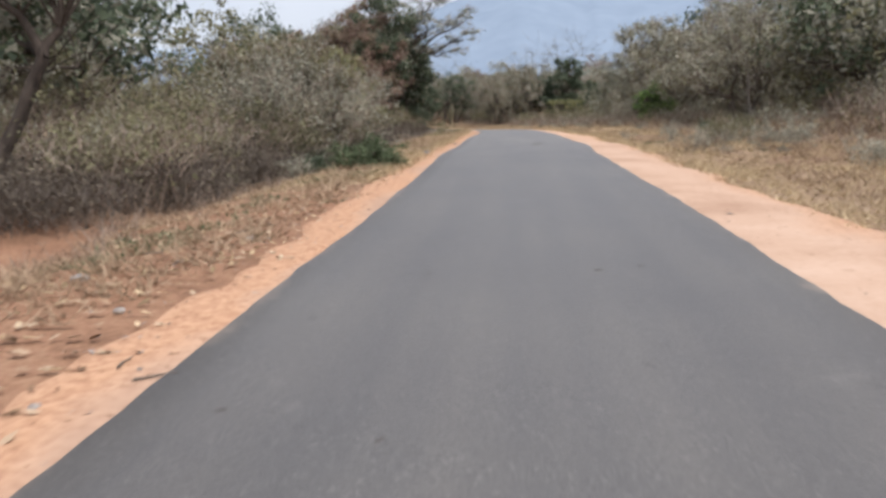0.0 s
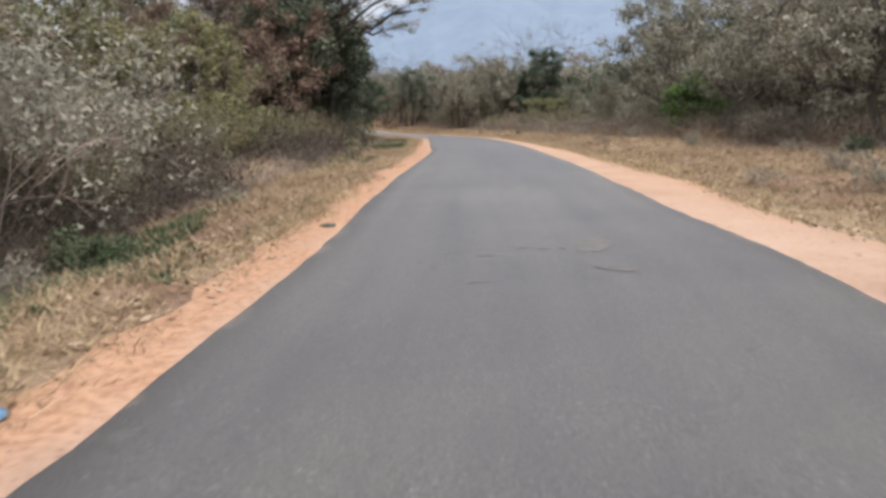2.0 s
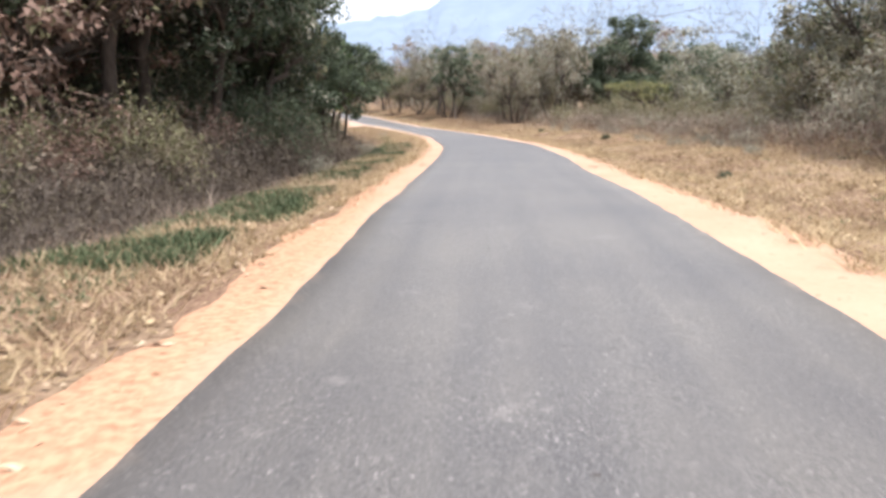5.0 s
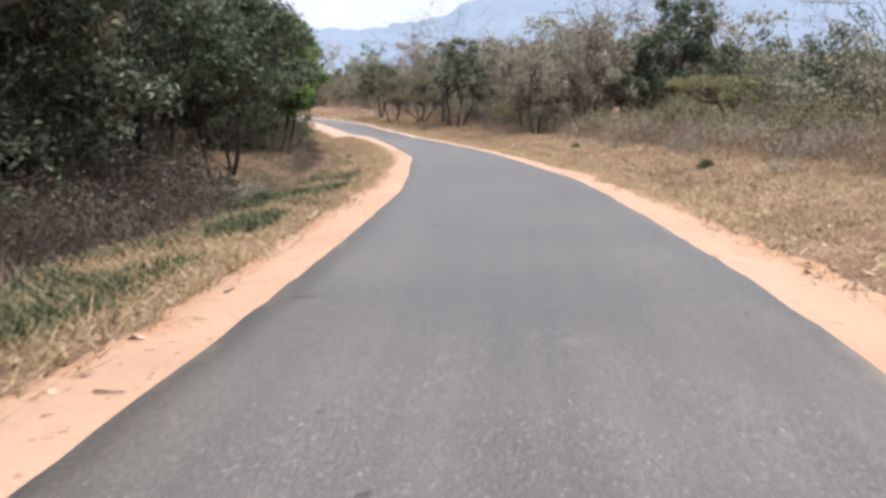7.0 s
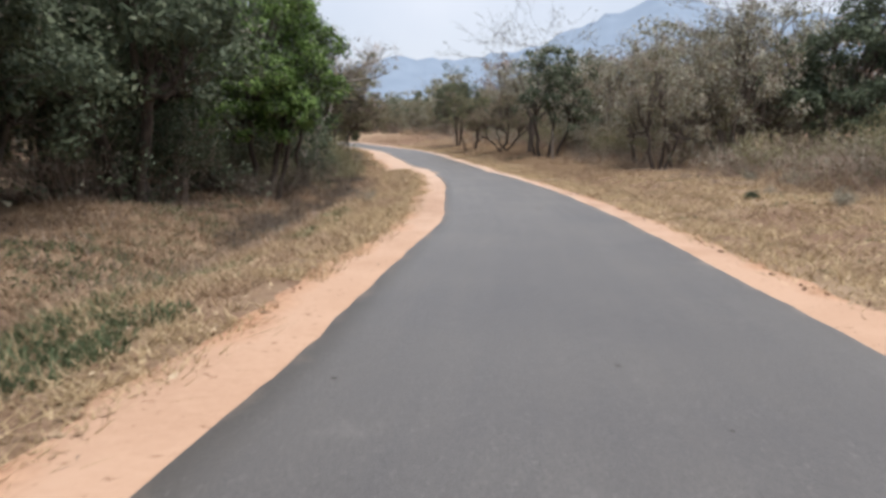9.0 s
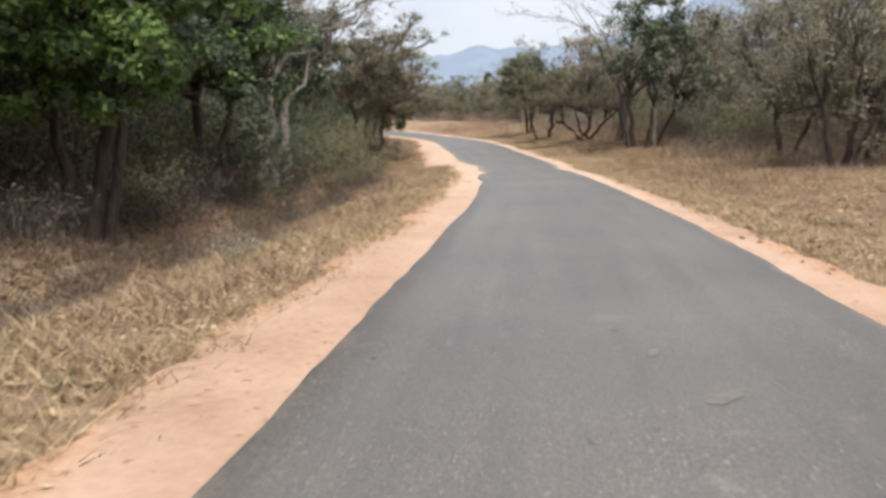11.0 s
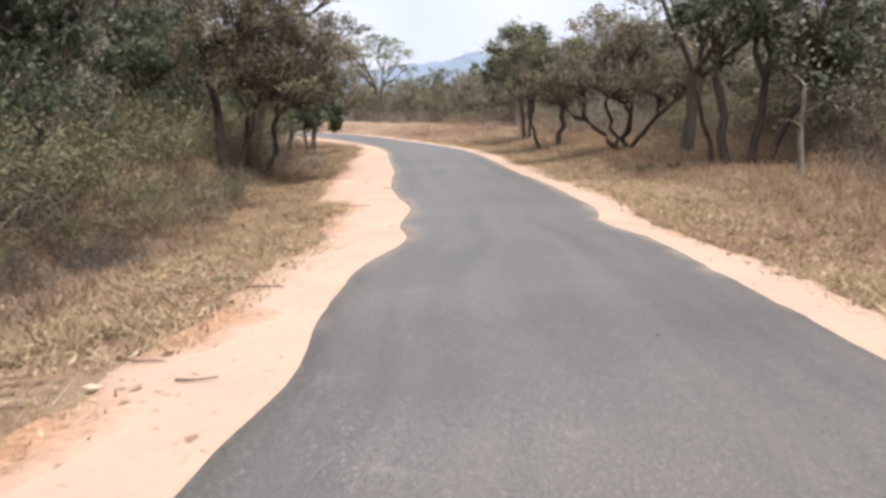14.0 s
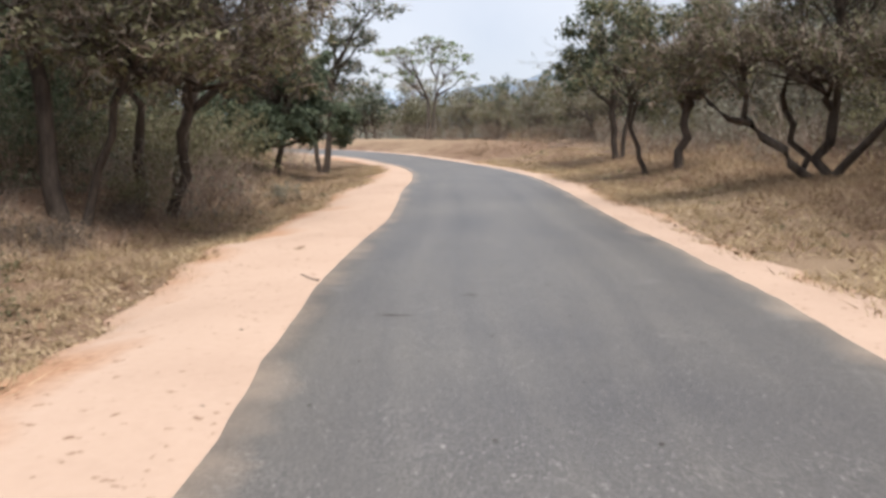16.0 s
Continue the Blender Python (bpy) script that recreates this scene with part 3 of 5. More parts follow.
def crown_tree(name, seed, stems, lobes, leaf, clumps=100, per=90, size=0.1, clump=0.5, flat=0.75, second=None, share=0.4, twigs=0, bark=None, label="",
               category="tree", group="", gnarl=0.04):
    """A tree of given habit. stems: foot x, y, fork x, y, z and radius. lobes: the rounded masses of the crown, x, y, z, radius across, radius upright."""
    root = new(name)
    w = Wood(seed)
    r, rs = w.r, np.random.RandomState(seed)
    forks = []
    for x0, y0, x1, y1, z1, rad in stems:
        foot, fork = Vector((x0, y0, -0.2)), Vector((x1, y1, z1))
        pts = [foot]
        for k in range(1, 6):
            bow = Vector((r.uniform(-1, 1), r.uniform(-1, 1), 0)) * (gnarl * max(z1, 1.2) * math.sin(k / 5 * 3.14))
            pts.append(foot.lerp(fork, k / 5) + bow)
        w.tube(pts, [rad * (1.3, 1.02, 0.95, 0.9, 0.86, 0.8)[k] for k in range(6)], 8)
        forks.append((fork, rad * 0.8))
    whole = sum(l[3] * l[3] for l in lobes)
    tips = []
    for x, y, z, across, up in lobes:
        heart = Vector((x, y, z - 0.4 * up))
        fork, rad = min(forks, key=lambda f: (f[0] - heart).length)
        pts, far = [fork], (heart - fork).length
        for k in range(1, 6):
            bow = Vector((r.uniform(-1, 1), r.uniform(-1, 1), r.uniform(-0.6, 1.0))) * ((0.06 + gnarl) * far * math.sin(k / 5 * 3.14))
            pts.append(fork.lerp(heart, k / 5) + bow)
        radii = [rad * (0.8 - 0.11 * k) + 0.012 for k in range(6)]
        w.tube(pts, radii, 6)
        for j in range(max(4, int(clumps * across * across / whole))):
            d = Vector(rs.normal(0, 1, 3)).normalized()
            if d.z < -0.45 and r.random() < 0.6:
                d.z = -d.z
            reach = r.uniform(0.25, 1.0) ** 0.45 * (1 + 0.42 * noise.noise(d * 1.6 + Vector((seed * 1.3, x, z))))
            p = Vector((x + d.x * across * reach, y + d.y * across * reach, max(z + d.z * up * reach, 0.25)))
            k = r.randint(2, 5)
            mid = pts[k].lerp(p, 0.5) + Vector((r.uniform(-1, 1), r.uniform(-1, 1), r.uniform(0, 1))) * 0.12 * across
            fine = min(0.012 + 0.25 * radii[k], 0.045)
            w.tube([pts[k], mid, p], [fine, fine * 0.65, 0.006], 4)
            tips.append((p, d))
    part("trunk", np.array(w.v), w.f, bark or BARK, root, smooth=True)
    if twigs:
        c = np.repeat(np.array([tuple(p) for p, d in tips]), twigs, 0)
        out = np.repeat(np.array([tuple(d) for p, d in tips]), twigs, 0)
        n = len(c)
        c = c + rs.normal(0, clump * 0.3, (n, 3)) * np.array([1, 1, 0.7])
        way = out * 0.8 + rs.normal(0, 0.7, (n, 3)) + np.array([0, 0, 0.25])
        way *= (clump * rs.uniform(0.5, 1.5, n) / np.linalg.norm(way, axis=1))[:, None]
        b = np.cross(way, rs.normal(0, 1, (n, 3)))
        b *= (rs.uniform(0.006, 0.013, n) / (np.linalg.norm(b, axis=1) + 1e-9))[:, None]
        V = np.stack([c - b, c + b, c + way], 1).reshape(-1, 3)
        V[:, 2] = np.maximum(V[:, 2], 0.02)
        tagged(part("twig_growth", V, np.arange(n * 3).reshape(n, 3), TWIG, root), kind="stuff")
    lv, lf = leaves(tips, r, per if not second else int(per * (1 - share)), size, clump, flat)
    lv[:, 2] = np.maximum(lv[:, 2], 0.03)
    part("crown", lv, lf, leaf, root)
    if second:
        lv, lf = leaves(tips, r, max(2, int(per * share)), size, clump * 1.15, flat)
        lv[:, 2] = np.maximum(lv[:, 2], 0.03)
        tagged(part("outer_foliage", lv, lf, second, root), kind="stuff")
    return tagged(root, label, category, group)


def habit(name, seed, height, width, bottom, trunks=2, radius=0.13, masses=7, lean=0.35, **look_of):
    """A crown_tree whose stems and masses are drawn by chance within a height, a width and a crown's foot."""
    r = random.Random(seed * 17 + 3)
    half, deep = width / 2, height - bottom
    stems, lobes = [], []
    fork = bottom + deep * 0.16
    for k in range(trunks):
        a = 6.2832 * (k + r.uniform(-0.25, 0.25)) / trunks
        q = 0.0 if trunks == 1 else radius * 1.7
        far = fork * lean * r.uniform(0.5, 1.2)
        stems.append((math.cos(a) * q, math.sin(a) * q, math.cos(a) * (q + far), math.sin(a) * (q + far), fork * r.uniform(0.85, 1.1), radius * r.uniform(0.75, 1.1)))
    for k in range(masses):
        a = 6.2832 * (k + r.uniform(-0.35, 0.35)) / masses
        up = deep * r.uniform(0.17, 0.27)
        q = half * r.uniform(0.42, 0.68)
        lobes.append((math.cos(a) * q, math.sin(a) * q, bottom + up * 0.8 + (deep - 1.8 * up) * r.uniform(0.0, 0.62), half * r.uniform(0.34, 0.5), up))
    for k in range(2):
        up = deep * r.uniform(0.2, 0.3)
        lobes.append((half * r.uniform(-0.3, 0.3), half * r.uniform(-0.3, 0.3), height - up * (1.0 + 0.5 * k), half * r.uniform(0.38, 0.55), up))
    return crown_tree(name, seed, stems, lobes, group=name.replace("_", " ") + "s", **look_of)


def make_shrub(name, seed, height, stems=14, leaf=None, per_tip=3, size=0.05, clump=0.2, twig=None, lean=0.9, depth=2, label=""):
    root = new(name)
    w = Wood(seed)
    r = w.r
    for k in range(stems):
        a = r.uniform(0, 6.2832)
        out = Vector((math.cos(a), math.sin(a), 0))
        way = Vector((0, 0, 1)) + out * r.uniform(0.1, lean)
        w.limb(out * r.uniform(0, height * 0.22) - Vector((0, 0, 0.05)), way, height * r.uniform(0.35, 0.6), 0.018 * height ** 0.5, depth, 0.3, 0.03, 3, 3, 0.7)
    top = max(v[2] for v in w.v)
    k = height / top
    part("branchwork", np.array(w.v) * k, w.f, twig or TWIG, root)
    if leaf:
        lv, lf = leaves([(p * k, d) for p, d in w.tips], r, per_tip, size, clump, 0.8)
        lv[:, 2] = np.maximum(lv[:, 2], 0.03)
        part("foliage", lv, lf, leaf, root)
    return tagged(root, label, "shrub", name.replace("_", " ") + " growth")


def brush_stand(seed, height, width, count):
    """One loose stand of thin dry shoots with small withered leaves: both as triangles."""
    rs = np.random.RandomState(seed)
    r = width * np.sqrt(rs.uniform(0, 1, count)) * 0.8
    a = rs.uniform(0, 6.2832, count)
    foot = np.column_stack([r * np.cos(a), r * np.sin(a), rs.uniform(-0.05, height * 0.5, count)])
    up = np.column_stack([rs.normal(0, 0.6, (count, 2)) + 0.35 * foot[:, :2] / width, rs.uniform(0.3, 1.0, count)])
    up *= (height * rs.uniform(0.2, 0.5, count) * (1.2 - 0.7 * (r / width) ** 2) / np.linalg.norm(up, axis=1))[:, None]
    tip = foot + up
    b = rs.uniform(0, 6.2832, count)
    w = np.stack([np.cos(b), np.sin(b), 0 * b], 1) * rs.uniform(0.004, 0.012, (count, 1))
    V = np.stack([foot - w, foot + w, tip], 1).reshape(-1, 3)
    lv, _ = leaves([(Vector(p), None) for p in tip[: count // 3]], random.Random(seed), 2, 0.05, 0.18, 0.9)
    lv[:, 2] = np.maximum(lv[:, 2], 0.02)
    return V, lv


STANDS = {}


def brush_at(kind, x, y, scale):
    STANDS.setdefault(kind, []).append((x, y, scale, PLACE.uniform(0, 6.2832)))


def build_brushwood():
    """All the brushwood, joined by look and by side of the road."""
    for kind, (seed, high, wide, stem, leaf, label) in {
            "brush": (30, 1.9, 1.6, TWIG, LEAF_GREY, "pale brown brushwood with withered leaves"),
            "brush_b": (31, 1.2, 1.5, STRAW, LEAF_RUST, "straw-brown low brushwood in dry grass"),
            "brush_c": (32, 2.5, 1.7, TWIG, LEAF_OLIVE, "brown brushwood with thin olive leaves"),
            "brush_d": (34, 1.7, 1.5, BARK_GREY, LEAF_BROWN, "dark tangled undergrowth with withered brown leaves")}.items():
        V, L = brush_stand(seed, high, wide, 640 if kind == "brush_d" else 420)
        spots = STANDS[kind]
        u, _ = offset([p[0] for p in spots], [p[1] for p in spots])
        z = ground_z([p[0] for p in spots], [p[1] for p in spots])
        for side in (-1, 1):
            sv, lv = [], []
            if not (u * side > 0).any():
                continue
            for (x, y, q, t), uu, zz in zip(spots, u, z):
                if uu * side > 0:
                    m = np.array([[math.cos(t), -math.sin(t), 0], [math.sin(t), math.cos(t), 0], [0, 0, 1]]) * q
                    sv.append(V @ m.T + (x, y, zz - 0.03))
                    lv.append(L @ m.T + (x, y, zz))
            root = new("brushwood")
            sv, lv = np.concatenate(sv), np.concatenate(lv)
            part("dry_shoot", sv, np.arange(len(sv)).reshape(-1, 3), stem, root)["kind"] = "stuff"
            part("foliage", lv, np.arange(len(lv)).reshape(-1, 3), leaf, root)["kind"] = "stuff"
            tagged(root, label, "undergrowth", kind="stuff")


KINDS = {}


def plant(kind, x, y, scale=1.0, turn=None, sink=0.05):
    """Sets a copy of a kind of plant on the land."""
    if kind.startswith("brush"):
        return brush_at(kind, x, y, scale)
    turn = PLACE.uniform(0, 360) if turn is None else turn
    z = gz(x, y) - (0.16 if kind == "bush_low" else sink)
    src, used = KINDS[kind]
    m = pose(x, y, z, 0, 0, turn)
    if not used:
        KINDS[kind] = (src, True)
        src.matrix_basis = m @ Matrix.Scale(scale, 4)
        return src
    ob = copy_thing(src, m)
    ob.scale = (scale,) * 3
    return ob


PLACE = random.Random(7)


def build_kinds():
    def K(key, ob):
        KINDS[key] = (ob, False)

    K("dense", habit("leafy_tree", 1, 9.0, 7.6, 1.3, 3, 0.14, 8, leaf=LEAF_DARK, clumps=130, per=120, size=0.092, clump=0.62, label="dense dark-green leafy tree with several dark stems"))
    K("dense_b", habit("leafy_tree", 2, 10.5, 7.4, 1.8, 2, 0.16, 8, leaf=LEAF_DARK, second=LEAF_GREY, share=0.15, clumps=130, per=120, size=0.095, clump=0.62, label="tall dark-green leafy tree beside the road"))
    K("grey", habit("dry_tree", 4, 8.0, 7.4, 0.9, 2, 0.13, 8, leaf=LEAF_GREY, second=LEAF_OLIVE, share=0.28, clumps=140, per=60, size=0.082, clump=0.55, twigs=14, bark=BARK_GREY, label="dry grey-green tree with thin foliage and many twigs"))
    K("grey_b", habit("dry_tree", 5, 9.0, 7.6, 1.3, 3, 0.13, 8, leaf=LEAF_GREY, second=LEAF_OLIVE, share=0.3, clumps=140, per=46, size=0.08, clump=0.58, twigs=20, label="grey-brown dry-season tree with crooked stems"))
    K("olive", habit("olive_tree", 6, 5.4, 6.0, 0.6, 4, 0.08, 8, 0.6, leaf=LEAF_OLIVE, second=LEAF_GREY, share=0.3, clumps=130, per=60, size=0.066, clump=0.42, twigs=14, bark=BARK_GREY, label="spreading olive-green thorn tree, half bare"))
    K("rust", habit("rusty_tree", 8, 10.0, 8.0, 1.1, 2, 0.14, 10, leaf=LEAF_RUST, second=LEAF_OLIVE, share=0.2, clumps=170, per=95, size=0.088, clump=0.6, twigs=14, label="tree with withered reddish-brown leaves"))
    K("bare", make_tree("bare_tree", 9, 10.0, 2, 0.17, 0.22, 4, 3, 0.8, kink=0.24, rise=0.02, leaf=LEAF_GREY, per_tip=5, size=0.05, clump=0.35, bark=BARK_GREY, label="tall nearly bare tree with a fan of branches"))
    K("far_grey", habit("dry_tree", 14, 8.6, 8.6, 0.7, 2, 0.13, 7, leaf=LEAF_GREY, second=LEAF_OLIVE, share=0.3, clumps=80, per=44, size=0.145, clump=0.85, bark=BARK_GREY, label="grey-green dry tree in the wood behind"))
    K("far_olive", habit("olive_tree", 15, 7.2, 7.6, 0.5, 3, 0.11, 7, leaf=LEAF_OLIVE, clumps=80, per=44, size=0.13, clump=0.8, bark=BARK_GREY, label="olive-green thorn tree in the wood behind"))
    K("far_dark", habit("leafy_tree", 16, 9.6, 8.6, 0.8, 2, 0.15, 7, leaf=LEAF_DARK, second=LEAF_GREY, share=0.25, clumps=80, per=56, size=0.15, clump=0.9, label="dark-green leafy tree in the wood behind"))
    K("far_rust", habit("rusty_tree", 17, 9.0, 8.0, 0.8, 2, 0.15, 7, leaf=LEAF_RUST, second=LEAF_GREY, share=0.4, clumps=80, per=44, size=0.14, clump=0.85, label="reddish-brown withered tree in the wood behind"))
    K("twig", make_shrub("thicket", 20, 2.4, 16, LEAF_RUST, 1, 0.04, 0.25, label="brown tangle of dry bare stems"))
    K("twig_b", make_shrub("thicket", 21, 1.6, 14, LEAF_GREY, 3, 0.045, 0.2, label="dry grey-brown bush with few leaves"))
    K("bush", make_shrub("bush", 22, 2.2, 13, LEAF_GREY, 7, 0.056, 0.26, label="grey-green scrub bush, half dry"))
    K("bush_olive", make_shrub("bush", 23, 2.6, 13, LEAF_OLIVE, 7, 0.056, 0.28, label="olive-green scrub bush with thin stems"))
    K("bush_dark", make_shrub("bush", 25, 1.2, 12, LEAF_DARK, 14, 0.045, 0.16, label="low dark-green bush on dry ground"))
    K("bush_low", make_shrub("bush", 35, 0.95, 20, HERB, 16, 0.034, 0.17, lean=1.9, label="low spreading green bush on the verge"))
    K("tall_dark", make_shrub("tall_bush", 26, 4.2, 12, LEAF_DARK, 12, 0.068, 0.45, lean=0.6, label="tall dark-green bush closing the wood's edge"))
    K("thick", make_shrub("thick_bush", 29, 3.2, 15, LEAF_DARK, 13, 0.056, 0.42, lean=1.1, label="dense dark bush leafy down to the ground"))
    K("thick_brown", make_shrub("thick_bush", 33, 2.6, 15, LEAF_OLIVE, 9, 0.051, 0.4, lean=1.1, label="dense brownish-green bush leafy down to the ground"))
    K("thick_rust", make_shrub("thick_bush", 36, 3.0, 15, LEAF_RUST, 9, 0.051, 0.4, lean=1.1, label="dense withered bush with reddish-brown leaves"))
    K("tall_grey", make_shrub("tall_bush", 27, 3.8, 13, LEAF_GREY, 7, 0.062, 0.4, lean=0.7, label="tall grey-brown bush closing the wood's edge"))
    K("sapling", make_shrub("sapling", 28, 1.2, 4, LEAF_OLIVE, 7, 0.04, 0.14, lean=0.5, label="thin olive sapling in dry grass"))


def single_trees():
    """Trees that stand out by their own habit, each built once; returns their places."""
    places = []

    def put(x, y, ob):
        ob.matrix_basis = pose(x, y, gz(x, y) - 0.03)
        places.append((x, y))

    put(-8.3, 14.5, crown_tree("leaning_tree", 41, [(0, 0, 1.3, 0.3, 2.6, 0.14), (-0.3, 0.2, -0.8, 0.6, 2.5, 0.1)],
        [(1.7, 0.5, 4.2, 1.2, 0.8), (0.2, 0.2, 4.6, 1.5, 0.9), (-1.2, 0.5, 3.8, 1.4, 1.0), (0.6, 0.8, 3.1, 0.5, 0.35)], LEAF_DARK, 60, 80, 0.075, 0.4, second=LEAF_GREY,
        label="leaning dark-limbed tree at the scrub's edge"))
    put(-5.2, 29.0, crown_tree("thorn_bush", 42, [(0, 0, -0.7, 0.2, 1.2, 0.07), (0.2, 0.1, 0.6, -0.2, 1.4, 0.08), (0.3, -0.1, 1.2, 0.3, 1.0, 0.06), (-0.2, -0.2, -1.4, -0.4, 0.8, 0.06)],
        [(-1.7, -0.3, 2.7, 1.4, 1.2), (0.1, 0.5, 3.2, 1.6, 1.1), (1.4, 0.6, 2.1, 1.1, 1.3), (-0.7, -1.0, 1.5, 2.0, 1.2), (-2.5, -0.8, 1.4, 1.2, 1.2)], LEAF_OLIVE, 170, 70, 0.06, 0.4,
        second=LEAF_GREY, twigs=34, label="tall olive-brown thorn bush with arching dark stems", category="bush"))
    put(-6.2, 52.0, crown_tree("thorn_bush", 43, [(0, 0, -0.5, 0.2, 1.5, 0.08), (0.3, 0, 0.9, -0.3, 1.4, 0.07), (-0.3, 0.1, -1.3, 0.1, 1.2, 0.07)],
        [(-0.3, 0.6, 4.0, 1.9, 1.3), (0.9, -0.1, 2.7, 1.3, 1.4), (-1.6, -0.8, 3.1, 1.5, 1.7), (0.0, 0.6, 1.5, 2.2, 1.2), (1.2, -1.0, 1.2, 1.3, 1.0)], LEAF_OLIVE, 190, 80, 0.07, 0.42,
        second=LEAF_YELLOW, share=0.6, twigs=14, label="tall yellow-olive bush leafy down to the grass", category="bush"))
    put(-4.6, 67.0, crown_tree("tall_tree", 44, [(0, 0, 1.2, 0.2, 5.2, 0.17), (-0.3, 0.1, -0.6, 0.5, 5.0, 0.13)],
        [(3.8, -0.4, 8.5, 2.5, 0.9), (6.5, -0.4, 7.5, 1.7, 0.7), (1.1, 1.2, 9.8, 2.6, 1.0), (6.8, 0.8, 9.2, 1.6, 0.7), (4.3, 0.7, 10.9, 2.4, 0.8), (0.6, 0.2, 7.5, 2.3, 1.0), (-2.2, 0.5, 8.6, 2.4, 1.2), (5.0, 0.2, 6.6, 1.8, 0.5), (2.4, 0.6, 6.2, 1.8, 0.6)],
        LEAF_GREY, 190, 44, 0.075, 0.5, 0.45, second=LEAF_DARK, twigs=16, label="tall dark tree spreading airy layers over the road"))
    put(-2.3, 85.4, crown_tree("leafy_tree", 45, [(0, 0, -0.5, 0.1, 1.7, 0.06), (0.2, 0, 0.6, -0.2, 1.8, 0.07), (0.1, 0.2, 0.1, 0.5, 1.6, 0.055)],
        [(0.6, -0.4, 3.2, 1.7, 1.2), (1.1, 0.8, 4.1, 1.4, 1.0), (-0.8, 0.2, 2.6, 1.3, 1.0), (-0.9, 0.6, 4.3, 1.5, 1.1)], LEAF_DARK, 110, 110, 0.075, 0.45,
        label="small dark-green tree on three thin stems", group="leafy trees"))
    put(-3.4, 80.6, crown_tree("leafy_tree", 46, [(0, 0, -0.4, 0.1, 1.6, 0.07), (0.2, 0.1, 0.5, 0.2, 1.7, 0.06)],
        [(0.3, -0.4, 2.4, 1.7, 1.3), (-0.6, 0.6, 3.9, 1.9, 1.4), (0.7, 0.8, 4.4, 1.5, 1.2), (-0.9, -0.8, 1.4, 1.6, 1.0)], LEAF_DARK, 130, 110, 0.08, 0.48, second=LEAF_GREY, share=0.2,
        label="dark-green tree hanging low over the bank", group="leafy trees"))
    put(-6.3, 108.0, crown_tree("leafy_tree", 47, [(0.15, 0, 0.5, 0.2, 2.0, 0.13), (-0.25, 0.1, -0.6, 0.2, 2.1, 0.11), (0.35, 0.15, 0.9, 0.0, 1.9, 0.1), (-0.3, 0, -1.7, -0.1, 1.2, 0.045)],
        [(-0.6, -1.1, 2.7, 1.4, 0.7), (1.0, -0.3, 2.8, 1.1, 0.8), (-1.9, -0.9, 2.9, 1.1, 0.9), (0.0, -0.3, 3.9, 2.0, 1.0), (-1.5, -0.2, 4.5, 1.6, 1.2), (1.2, 0.3, 4.5, 1.4, 1.2), (0.0, 0.2, 6.0, 1.9, 1.3)], LEAF_FRESH, 220, 130, 0.082, 0.42,
        second=LEAF_DARK, share=0.25, label="leafy tree with fresh green leaves and three dark stems", group="leafy trees"))
    put(-7.9, 114.6, crown_tree("leafy_tree", 65, [(0, 0, -0.3, 0.2, 2.6, 0.13), (0.3, 0.1, 0.6, 0.3, 2.5, 0.1)],
        [(-1.3, -0.4, 3.4, 1.3, 0.8), (0.6, -0.3, 3.3, 1.4, 0.8), (1.8, 0.3, 3.5, 1.1, 0.9), (0.2, 0.3, 4.6, 2.0, 1.2), (-1.6, 0.2, 5.2, 1.6, 1.2), (1.4, 0.4, 5.6, 1.5, 1.2), (0.0, 0.1, 6.8, 1.8, 1.2)], LEAF_FRESH, 190, 120, 0.082, 0.46,
        second=LEAF_DARK, share=0.45, label="leafy tree with glossy green leaves hanging in layers", group="leafy trees"))
    put(-4.5, 77.2, crown_tree("leafy_tree", 64, [(0, 0, -0.35, 0.1, 4.6, 0.21), (0.4, 0.1, 0.7, 0.2, 3.4, 0.08), (-0.5, 0.2, -1.0, 0.1, 3.0, 0.07)],
        [(-1.8, 0.0, 3.1, 1.5, 1.3), (0.4, 0.5, 5.6, 2.4, 1.4), (1.7, 0.4, 3.7, 1.4, 1.2), (-1.3, 0.4, 6.6, 2.2, 1.4), (2.0, 0.6, 6.4, 1.8, 1.2), (-1.7, 0.4, 1.5, 1.1, 0.9)], LEAF_DARK, 170, 100, 0.085, 0.46,
        second=LEAF_OLIVE, share=0.3, twigs=20, bark=BARK_GREY, gnarl=0.06, label="dark leafy tree with a thick grey trunk and hanging twigs", group="leafy trees"))
    put(-14.1, 142.2, crown_tree("brown_tree", 48, [(0, 0, -0.9, 0.2, 4.0, 0.15), (0.2, 0.3, 1.0, 0.6, 2.6, 0.08)],
        [(0.9, 0.2, 5.0, 2.1, 1.2), (2.4, 1.4, 4.0, 1.7, 1.4), (-0.2, -0.7, 4.0, 1.5, 1.2), (1.5, 1.2, 2.8, 1.9, 0.9), (3.0, 1.8, 2.7, 1.2, 1.0), (-1.3, 0.4, 6.0, 1.8, 1.0), (1.2, 1.0, 6.4, 2.0, 0.9), (0.6, 0.2, 3.2, 1.6, 0.8)],
        LEAF_OLIVE, 220, 70, 0.072, 0.46, second=LEAF_BROWN, share=0.45, twigs=20, gnarl=0.07, label="brownish airy tree with one dark leaning trunk"))
